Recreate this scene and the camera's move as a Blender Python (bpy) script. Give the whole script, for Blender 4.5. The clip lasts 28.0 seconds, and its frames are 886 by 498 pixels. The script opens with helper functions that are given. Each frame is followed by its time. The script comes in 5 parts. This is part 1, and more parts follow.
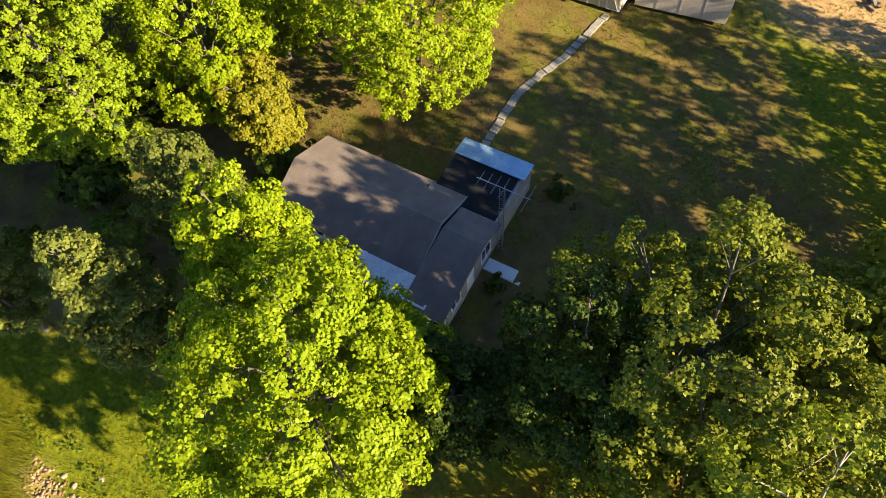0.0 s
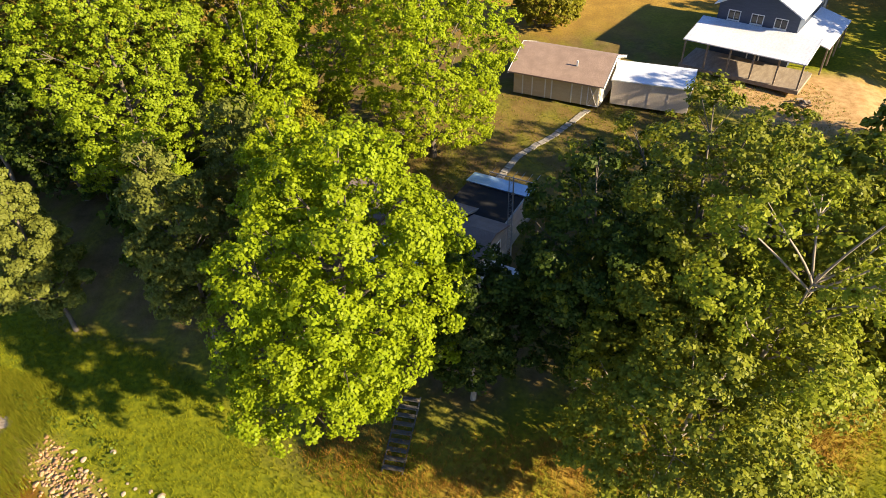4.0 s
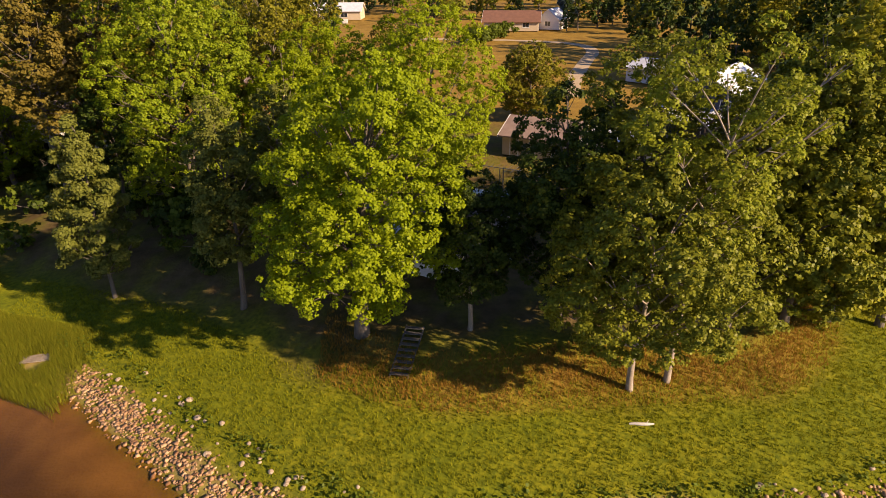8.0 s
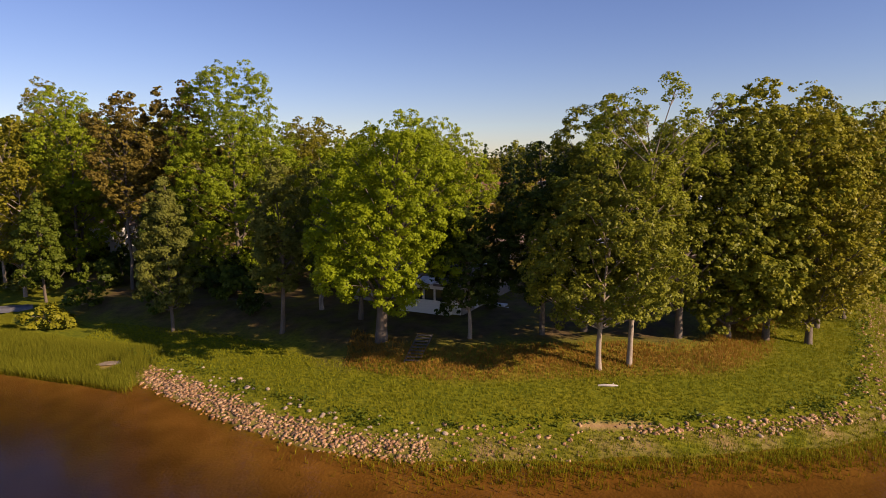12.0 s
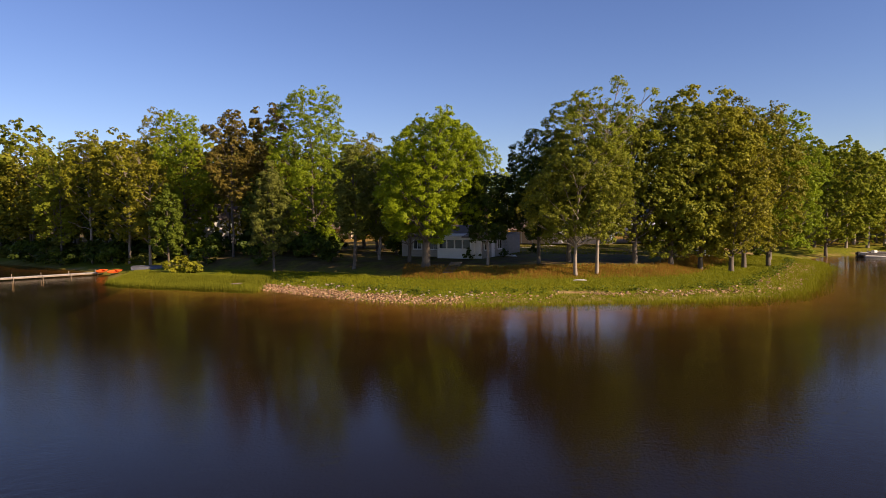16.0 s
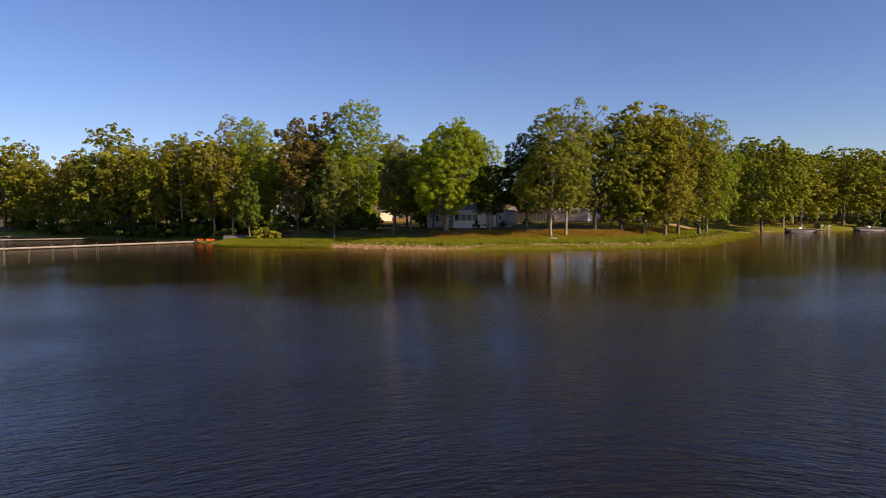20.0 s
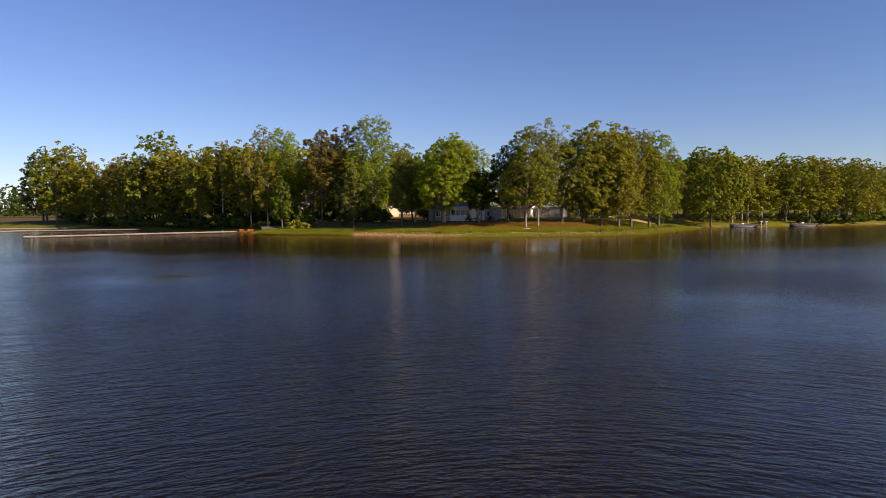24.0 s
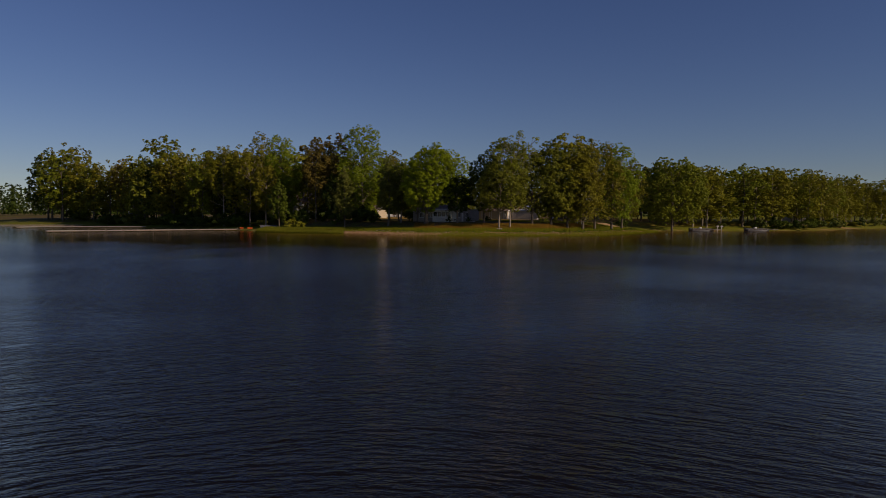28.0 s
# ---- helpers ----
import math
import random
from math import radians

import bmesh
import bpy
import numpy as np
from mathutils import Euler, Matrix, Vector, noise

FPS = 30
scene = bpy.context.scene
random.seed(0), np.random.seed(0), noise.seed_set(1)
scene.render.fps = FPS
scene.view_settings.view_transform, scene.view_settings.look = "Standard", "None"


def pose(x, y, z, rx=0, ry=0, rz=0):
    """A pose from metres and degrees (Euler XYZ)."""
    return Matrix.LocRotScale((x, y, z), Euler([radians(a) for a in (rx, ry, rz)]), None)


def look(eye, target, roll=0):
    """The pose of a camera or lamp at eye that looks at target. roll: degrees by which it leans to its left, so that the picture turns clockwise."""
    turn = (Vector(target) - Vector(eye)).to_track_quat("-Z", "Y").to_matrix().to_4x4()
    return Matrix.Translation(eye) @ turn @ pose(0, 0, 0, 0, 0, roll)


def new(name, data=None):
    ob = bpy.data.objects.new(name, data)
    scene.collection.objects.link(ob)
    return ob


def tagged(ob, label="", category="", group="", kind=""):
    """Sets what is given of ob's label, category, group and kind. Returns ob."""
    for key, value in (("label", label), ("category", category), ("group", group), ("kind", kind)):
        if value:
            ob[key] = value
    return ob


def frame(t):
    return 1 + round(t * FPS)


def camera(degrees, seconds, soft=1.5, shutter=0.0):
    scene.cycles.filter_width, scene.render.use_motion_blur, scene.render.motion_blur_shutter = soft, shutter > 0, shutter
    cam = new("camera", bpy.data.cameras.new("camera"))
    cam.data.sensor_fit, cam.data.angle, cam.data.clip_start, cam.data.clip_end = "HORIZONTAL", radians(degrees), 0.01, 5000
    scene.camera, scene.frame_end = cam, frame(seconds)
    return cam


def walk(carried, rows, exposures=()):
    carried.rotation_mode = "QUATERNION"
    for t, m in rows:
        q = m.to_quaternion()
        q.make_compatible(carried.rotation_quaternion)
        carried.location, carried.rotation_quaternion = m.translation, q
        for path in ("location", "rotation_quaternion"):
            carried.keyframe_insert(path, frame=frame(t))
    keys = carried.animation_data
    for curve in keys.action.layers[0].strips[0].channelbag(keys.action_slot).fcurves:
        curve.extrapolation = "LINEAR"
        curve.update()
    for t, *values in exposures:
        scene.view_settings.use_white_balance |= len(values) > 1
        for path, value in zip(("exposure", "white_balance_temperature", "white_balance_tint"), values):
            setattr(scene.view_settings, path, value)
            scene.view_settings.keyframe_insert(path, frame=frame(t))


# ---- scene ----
# One lake point seen from a flying camera: x right, y inland, z up, water level z = 0.
cam = camera(68.8, 28.0, 0.6)
METRES, EYE, TILT, LEAN, TURN = 130.0, 35.2, -60.2, 3.2, 0.0
ROWS = [
    (0.0, 0.0, 0.0, 0.0, 0.0, 0.0, -0.0),
    (0.5, -0.0019, -0.0036, -0.01, -0.15, -0.12, 0.28),
    (1.0, -0.0038, -0.0061, -0.0228, -0.21, -0.25, 0.21),
    (1.5, -0.0055, -0.0073, -0.0369, -0.28, 0.05, 0.22),
    (2.0, -0.0072, -0.0078, -0.0514, -0.37, 3.6, 0.05),
    (2.5, -0.0088, -0.0083, -0.0661, -0.47, 7.58, -0.14),
    (3.0, -0.0103, -0.0088, -0.0797, -0.69, 11.92, -0.21),
    (3.5, -0.0119, -0.0092, -0.0941, -0.99, 16.83, -0.12),
    (5.5, -0.0172, -0.0101, -0.1494, -2.08, 26.66, -0.07),
    (6.0, -0.0176, -0.01, -0.1627, -2.19, 28.24, -0.12),
    (6.5, -0.018, -0.0097, -0.1758, -2.35, 29.73, -0.14),
    (7.0, -0.018, -0.0091, -0.1888, -2.44, 31.51, -0.13),
    (7.5, -0.0182, -0.008, -0.2016, -2.5, 33.51, -0.29),
    (8.0, -0.0185, -0.0069, -0.2138, -2.51, 35.49, -0.32),
    (8.5, -0.0188, -0.0057, -0.2262, -2.52, 37.54, -0.37),
    (9.0, -0.0187, -0.0045, -0.2392, -2.5, 39.71, -0.54),
    (9.5, -0.019, -0.0043, -0.2518, -2.52, 41.61, -0.5),
    (10.0, -0.0194, -0.0038, -0.266, -2.68, 43.78, -0.42),
    (10.5, -0.0191, -0.0033, -0.2807, -2.73, 45.97, -0.49),
    (11.0, -0.0186, -0.003, -0.2958, -2.72, 48.19, -0.65),
    (11.5, -0.0191, -0.0038, -0.3113, -2.71, 50.26, -0.65),
    (12.0, -0.0194, -0.0047, -0.3273, -2.69, 52.39, -0.7),
    (12.5, -0.0199, -0.0059, -0.3444, -2.68, 54.61, -0.68),
    (14.5, -0.0207, -0.0165, -0.4248, -1.92, 57.62, -1.57),
    (15.0, -0.0213, -0.0204, -0.4493, -1.75, 57.6, -1.83),
    (15.5, -0.0214, -0.0267, -0.4737, -1.54, 57.44, -2.15),
    (16.0, -0.0219, -0.0333, -0.4986, -1.49, 57.38, -2.23),
    (16.5, -0.0224, -0.0415, -0.5237, -1.6, 57.26, -1.98),
    (17.0, -0.0228, -0.0503, -0.5484, -1.43, 57.27, -2.19),
    (17.5, -0.023, -0.0604, -0.5724, -1.38, 57.24, -2.32),
    (18.0, -0.0231, -0.0715, -0.596, -1.33, 57.15, -2.44),
    (18.5, -0.0231, -0.0828, -0.6196, -1.25, 57.18, -2.64),
    (19.0, -0.0228, -0.0944, -0.643, -1.19, 57.19, -2.74),
    (19.5, -0.0224, -0.1072, -0.6659, -1.07, 57.11, -2.91),
    (20.0, -0.0217, -0.1198, -0.6887, -1.04, 57.08, -3.06),
    (20.5, -0.0207, -0.1327, -0.7108, -0.99, 57.03, -3.2),
    (21.0, -0.0189, -0.1446, -0.7324, -0.88, 57.0, -3.45),
    (21.5, -0.017, -0.1561, -0.7535, -0.84, 56.93, -3.66),
    (23.5, -0.0122, -0.1996, -0.8336, -1.22, 56.89, -3.18),
    (24.0, -0.0079, -0.2076, -0.85, -1.17, 56.97, -3.46),
    (24.5, -0.0043, -0.2168, -0.867, -1.16, 56.98, -3.54),
    (25.0, -0.0012, -0.2243, -0.8816, -1.2, 57.05, -3.59),
    (25.5, 0.0021, -0.2315, -0.8947, -1.27, 57.12, -3.64),
    (26.0, 0.0054, -0.2362, -0.9045, -1.24, 57.18, -3.85),
    (26.5, 0.0069, -0.2425, -0.9163, -1.46, 57.17, -3.67),
    (27.0, 0.0079, -0.2472, -0.9253, -1.84, 57.25, -3.15),
    (27.5, 0.0088, -0.2516, -0.9332, -2.02, 57.3, -3.14),
    (28.0, 0.0093, -0.2546, -0.9393, -2.19, 57.41, -3.09),
]
EXPOSURES = [(0.0, 1.98, 6300, 6), (3.0, 1.92, 6350, 8), (4.5, 1.72, 6450, 12), (6.0, 1.48, 6600, 15), (8.0, 1.1, 6850, 25), (10.0, 0.63, 6850, 31), (11.0, 0.65, 6750, 32), (12.0, 0.67, 6600, 31), (15.0, 0.8, 6500, 25), (20.0, 0.68, 6300, 25),
             (26.7, 0.62, 6200, 25), (27.2, 0.32, 6200, 25), (27.6, -0.2, 6200, 25), (28.0, -0.75, 6200, 25)]
walk(cam, [(t, pose(0, 0, EYE, TILT, LEAN, TURN) @ pose(METRES * x, METRES * y, METRES * z, 90 + pitch, roll, yaw)) for t, x, y, z, yaw, pitch, roll in ROWS], EXPOSURES)

# ---- world and sun ----
SUN_UP, SUN_AZ = 25.5, 118.7
world = bpy.data.worlds.new("world")
scene.world = world
world.use_nodes = True
wn = world.node_tree.nodes
sky = wn.new("ShaderNodeTexSky")
sky.sky_type = 'NISHITA'
sky.sun_disc = False
sky.sun_elevation, sky.sun_rotation = radians(SUN_UP), radians(SUN_AZ)
sky.air_density, sky.dust_density, sky.ozone_density = 1.0, 0.1, 4.0
wn["Background"].inputs["Strength"].default_value = 0.071
hue = wn.new("ShaderNodeHueSaturation")
hue.inputs["Hue"].default_value, hue.inputs["Saturation"].default_value = 0.511, 1.07
world.node_tree.links.new(sky.outputs[0], hue.inputs["Color"])
world.node_tree.links.new(hue.outputs[0], wn["Background"].inputs["Color"])
sun = new("sun", bpy.data.lights.new("sun", 'SUN'))
sun.data.energy, sun.data.angle, sun.data.color = 5.0, radians(0.6), (1.0, 0.82, 0.54)
ce = math.cos(radians(SUN_UP))
TO_SUN = Vector((ce * math.sin(radians(SUN_AZ)), ce * math.cos(radians(SUN_AZ)), math.sin(radians(SUN_UP))))
sun.matrix_world = look(TO_SUN * 200, (0, 0, 0))


# ---- materials ----
def nodes_of(name):
    m = bpy.data.materials.new(name)
    m.use_nodes = True
    nt = m.node_tree
    return m, nt.nodes, nt.links, nt.nodes["Principled BSDF"]


def ramp_mix(nodes, links, fac, a, b):
    mx = nodes.new("ShaderNodeMix")
    mx.data_type = 'RGBA'
    for sock, v in ((mx.inputs[6], a), (mx.inputs[7], b)):
        if isinstance(v, tuple):
            sock.default_value = (*v, 1)
        else:
            links.new(v, sock)
    links.new(fac, mx.inputs[0])
    return mx.outputs[2]


def noise_fac(nodes, links, scale, detail=4.0, lo=0.35, hi=0.65, stretch=None, coord="Object"):
    tc = nodes.new("ShaderNodeTexCoord")
    nz = nodes.new("ShaderNodeTexNoise")
    nz.inputs["Scale"].default_value, nz.inputs["Detail"].default_value = scale, detail
    src = tc.outputs[coord]
    if stretch:
        mp = nodes.new("ShaderNodeMapping")
        mp.inputs["Scale"].default_value = stretch
        links.new(src, mp.inputs[0])
        src = mp.outputs[0]
    links.new(src, nz.inputs["Vector"])
    mr = nodes.new("ShaderNodeMapRange")
    mr.inputs[1].default_value, mr.inputs[2].default_value = lo, hi
    links.new(nz.outputs[0], mr.inputs[0])
    return mr.outputs[0]


def surface(name, a, b, scale=3.0, rough=0.8, metal=0.0, bump=0.3, fine=25.0, stretch=None, dirt=None):
    """Two tones mixed by coarse noise, darkened or stained by finer noise, with fine relief."""
    m, nodes, links, p = nodes_of(name)
    c = ramp_mix(nodes, links, noise_fac(nodes, links, scale, stretch=stretch), a, b)
    c = ramp_mix(nodes, links, noise_fac(nodes, links, fine, 3.0, 0.3, 0.9, stretch), c, dirt or tuple(0.7 * v for v in a))
    links.new(c, p.inputs["Base Color"])
    p.inputs["Roughness"].default_value, p.inputs["Metallic"].default_value = rough, metal
    if bump:
        bp = nodes.new("ShaderNodeBump")
        bp.inputs["Strength"].default_value, bp.inputs["Distance"].default_value = bump, 0.02
        links.new(noise_fac(nodes, links, fine, 5.0, 0.0, 1.0, stretch), bp.inputs["Height"])
        links.new(bp.outputs[0], p.inputs["Normal"])
    return m


def leaf_material(name, a, b, thru=0.35, rough=0.5, c=None):
    """Leaf with light passing through; each leaf has its own tone, each tree a slight shift."""
    m, nodes, links, p = nodes_of(name)
    geo = nodes.new("ShaderNodeNewGeometry")
    col = ramp_mix(nodes, links, geo.outputs["Random Per Island"], a, b)
    oi = nodes.new("ShaderNodeObjectInfo")
    sc = nodes.new("ShaderNodeMath")
    sc.operation = 'MULTIPLY'
    sc.inputs[1].default_value = 0.55
    links.new(oi.outputs["Random"], sc.inputs[0])
    col = ramp_mix(nodes, links, sc.outputs[0], col, c or tuple(v * 0.75 for v in a))
    col = ramp_mix(nodes, links, noise_fac(nodes, links, 0.45, 2.0, 0.4, 0.75), col, tuple(0.5 * (u + v) * 0.8 for u, v in zip(a, b)))
    links.new(col, p.inputs["Base Color"])
    p.inputs["Roughness"].default_value = rough
    p.inputs["Specular IOR Level"].default_value = 0.12
    tr = nodes.new("ShaderNodeBsdfTranslucent")
    links.new(col, tr.inputs["Color"])
    mx = nodes.new("ShaderNodeMixShader")
    mx.inputs[0].default_value = thru
    links.new(p.outputs[0], mx.inputs[1])
    links.new(tr.outputs[0], mx.inputs[2])
    links.new(mx.outputs[0], nodes["Material Output"].inputs["Surface"])
    return m


LEAF = {
    "maple": leaf_material("leaf_maple", (0.215, 0.29, 0.006), (0.345, 0.40, 0.009), 0.4),
    "lime": leaf_material("leaf_lime", (0.187, 0.231, 0.012), (0.329, 0.341, 0.024), 0.4),
    "green": leaf_material("leaf_green", (0.197, 0.277, 0.010), (0.335, 0.39, 0.016), 0.4),
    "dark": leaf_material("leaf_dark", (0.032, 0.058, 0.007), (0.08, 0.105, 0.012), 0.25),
    "mid": leaf_material("leaf_mid", (0.166, 0.167, 0.011), (0.296, 0.259, 0.017), 0.3),
    "walnut": leaf_material("leaf_walnut", (0.114, 0.140, 0.011), (0.320, 0.314, 0.025), 0.3, 0.45),
    "pale": leaf_material("leaf_pale", (0.13, 0.15, 0.022), (0.23, 0.24, 0.042), 0.35),
    "gold": leaf_material("leaf_gold", (0.196, 0.201, 0.011), (0.322, 0.299, 0.017), 0.3),
    "brown": leaf_material("leaf_brown", (0.145, 0.109, 0.020), (0.217, 0.167, 0.025), 0.3),
    "needle": leaf_material("leaf_needle", (0.025, 0.050, 0.010), (0.05, 0.080, 0.014), 0.1),
    "spruce": leaf_material("leaf_spruce", (0.09, 0.13, 0.12), (0.14, 0.18, 0.16), 0.1),
    "grass": leaf_material("leaf_grass", (0.18, 0.2, 0.005), (0.275, 0.262, 0.008), 0.3, 0.7),
    "dry": leaf_material("leaf_dry_grass", (0.24, 0.13, 0.018), (0.36, 0.19, 0.03), 0.3, 0.8),
    "reed": leaf_material("leaf_reed", (0.13, 0.155, 0.008), (0.24, 0.225, 0.014), 0.3, 0.7),
    "weed": leaf_material("leaf_weed", (0.065, 0.10, 0.008), (0.14, 0.17, 0.014), 0.25),
}
BARK = surface("bark", (0.10, 0.078, 0.055), (0.17, 0.14, 0.105), 4.0, 0.9, 0, 0.8, 30.0, (1, 1, 0.25))
BARK_PALE = surface("bark_pale", (0.24, 0.19, 0.14), (0.36, 0.30, 0.23), 3.0, 0.85, 0, 0.5, 25.0, (1, 1, 0.4))
ROOF_BROWN = surface("roof_brown_shingle", (0.24, 0.165, 0.125), (0.32, 0.225, 0.17), 1.2, 0.9, 0, 0.5, 14.0)
ROOF_GREY = surface("roof_grey_shingle", (0.17, 0.13, 0.11), (0.24, 0.185, 0.155), 1.0, 0.9, 0, 0.5, 14.0)
RUBBER = surface("black_rubber_roof", (0.007, 0.007, 0.008), (0.013, 0.013, 0.014), 0.8, 1.0, 0, 0.2, 8.0)
# sheet metal with the sky's blue-white reflection in its base colour
METAL_SKY = surface("sky_tinted_metal_sheet", (0.25, 0.42, 0.62), (0.45, 0.58, 0.72), 1.5, 0.4, 0.3, 0.2, 9.0)
METAL_WHITE = surface("white_metal_roofing", (0.62, 0.64, 0.66), (0.75, 0.76, 0.78), 0.8, 0.45, 0.1, 0.15, 6.0)
SIDING = surface("white_siding", (0.72, 0.71, 0.69), (0.80, 0.79, 0.77), 1.0, 0.6, 0, 0.15, 8.0, (1, 1, 6))
# white siding darkened: tree shade on the cottage side put into the colour
SIDING_SHADED = surface("shade_toned_white_siding", (0.27, 0.25, 0.22), (0.36, 0.34, 0.30), 1.0, 0.7, 0, 0.2, 8.0, (1, 1, 6))
# grey tone holds the shade on the cottage's main body
SIDING_SHADE_GREY = surface("shade_grey_siding", (0.30, 0.27, 0.23), (0.40, 0.36, 0.31), 1.0, 0.75, 0, 0.2, 8.0, (1, 1, 6))
TAN = surface("tan_siding", (0.52, 0.42, 0.28), (0.60, 0.49, 0.34), 1.0, 0.75, 0, 0.2, 9.0, (1, 1, 5))
CREAM = surface("cream_siding", (0.62, 0.51, 0.40), (0.70, 0.59, 0.47), 1.0, 0.7, 0, 0.15, 8.0)
NAVY = surface("dark_blue_siding", (0.035, 0.05, 0.085), (0.05, 0.07, 0.11), 1.5, 0.6, 0, 0.2, 8.0, (1, 1, 5))
PAINT = surface("white_paint", (0.72, 0.72, 0.70), (0.80, 0.80, 0.78), 3.0, 0.5, 0, 0.1, 20.0)
WOOD = surface("weathered_wood", (0.22, 0.17, 0.12), (0.33, 0.27, 0.20), 3.0, 0.85, 0, 0.4, 25.0, (1, 0.3, 1))
WOOD_DARK = surface("dark_aged_wood", (0.10, 0.085, 0.065), (0.16, 0.135, 0.10), 3.0, 0.9, 0, 0.4, 25.0)
WOOD_PALE = surface("grey_pale_wood", (0.45, 0.41, 0.35), (0.58, 0.54, 0.47), 2.0, 0.8, 0, 0.3, 20.0)
STEEL = surface("galvanised_steel", (0.42, 0.43, 0.44), (0.55, 0.55, 0.56), 6.0, 0.4, 0.8, 0.1, 30.0)
CONCRETE = surface("concrete_slab", (0.25, 0.22, 0.18), (0.36, 0.32, 0.27), 2.0, 0.9, 0, 0.4, 20.0)
STONE, sn, sl, sp = nodes_of("shore_stone")
sc = ramp_mix(sn, sl, sn.new("ShaderNodeNewGeometry").outputs["Random Per Island"], (0.15, 0.07, 0.026), (0.52, 0.34, 0.18))
sl.new(ramp_mix(sn, sl, noise_fac(sn, sl, 6.0, 4.0, 0.4, 0.8), sc, (0.22, 0.10, 0.04)), sp.inputs["Base Color"])
sp.inputs["Roughness"].default_value = 0.85
STONE_PALE = surface("pale_boulder", (0.33, 0.24, 0.155), (0.48, 0.38, 0.27), 2.0, 0.85, 0, 0.5, 12.0)
ORANGE = surface("orange_plastic", (0.85, 0.13, 0.02), (0.92, 0.18, 0.03), 2.0, 0.4, 0, 0.05, 15.0)
BLUE = surface("blue_plastic", (0.05, 0.28, 0.60), (0.08, 0.36, 0.68), 2.0, 0.4, 0, 0.05, 15.0)
NAVY_CANVAS = surface("dark_canvas", (0.02, 0.014, 0.014), (0.04, 0.028, 0.026), 3.0, 0.8, 0, 0.2, 15.0)
ALU = surface("aluminium_hull", (0.10, 0.10, 0.11), (0.16, 0.16, 0.17), 2.0, 0.5, 0.3, 0.1, 15.0)
SAND = surface("sand_drive", (0.40, 0.29, 0.165), (0.50, 0.38, 0.23), 0.7, 0.95, 0, 0.3, 9.0)
DARK = surface("dark_interior", (0.02, 0.02, 0.022), (0.03, 0.03, 0.03), 2.0, 0.8, 0, 0, 9.0)
TILE_RED = surface("brown_red_roof", (0.16, 0.075, 0.045), (0.22, 0.10, 0.06), 1.0, 0.9, 0, 0.3, 9.0)
GLASS, gn, gl, gp = nodes_of("window_glass")
gp.inputs["Base Color"].default_value = (0.02, 0.025, 0.03, 1)
gp.inputs["Roughness"].default_value, gp.inputs["IOR"].default_value = 0.05, 1.5


def ground_material():
    m, nodes, links, p = nodes_of("ground_soil_and_grass")
    def attr(n):
        a = nodes.new("ShaderNodeAttribute")
        a.attribute_name = n
        return a.outputs["Fac"]
    green = ramp_mix(nodes, links, noise_fac(nodes, links, 0.35, 5.0), (0.15, 0.165, 0.006), (0.225, 0.215, 0.010))
    green = ramp_mix(nodes, links, noise_fac(nodes, links, 3.5, 5.0, 0.35, 0.7), green, (0.075, 0.095, 0.006))
    dry = ramp_mix(nodes, links, noise_fac(nodes, links, 0.5, 5.0), (0.24, 0.14, 0.022), (0.34, 0.21, 0.035))
    dry = ramp_mix(nodes, links, noise_fac(nodes, links, 5.0, 4.0, 0.4, 0.8), dry, (0.15, 0.09, 0.025))
    litter = ramp_mix(nodes, links, noise_fac(nodes, links, 1.2, 6.0), (0.085, 0.058, 0.022), (0.13, 0.088, 0.038))
    sand = ramp_mix(nodes, links, noise_fac(nodes, links, 1.5, 6.0), (0.30, 0.18, 0.075), (0.42, 0.28, 0.13))
    c = ramp_mix(nodes, links, attr("litter"), green, litter)
    c = ramp_mix(nodes, links, attr("dry"), c, dry)
    c = ramp_mix(nodes, links, attr("sand"), c, sand)
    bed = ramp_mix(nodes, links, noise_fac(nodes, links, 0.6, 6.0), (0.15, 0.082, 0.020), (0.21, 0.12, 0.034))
    # bed painted near black offshore for the light lost in brown water
    bed = ramp_mix(nodes, links, attr("deep_dim"), bed, (0.006, 0.0045, 0.003))
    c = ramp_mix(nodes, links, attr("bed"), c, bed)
    links.new(c, p.inputs["Base Color"])
    p.inputs["Roughness"].default_value = 0.95
    p.inputs["Specular IOR Level"].default_value = 0.1
    bp = nodes.new("ShaderNodeBump")
    bp.inputs["Strength"].default_value, bp.inputs["Distance"].default_value = 0.6, 0.08
    links.new(noise_fac(nodes, links, 6.0, 6.0, 0.0, 1.0), bp.inputs["Height"])
    links.new(bp.outputs[0], p.inputs["Normal"])
    return m


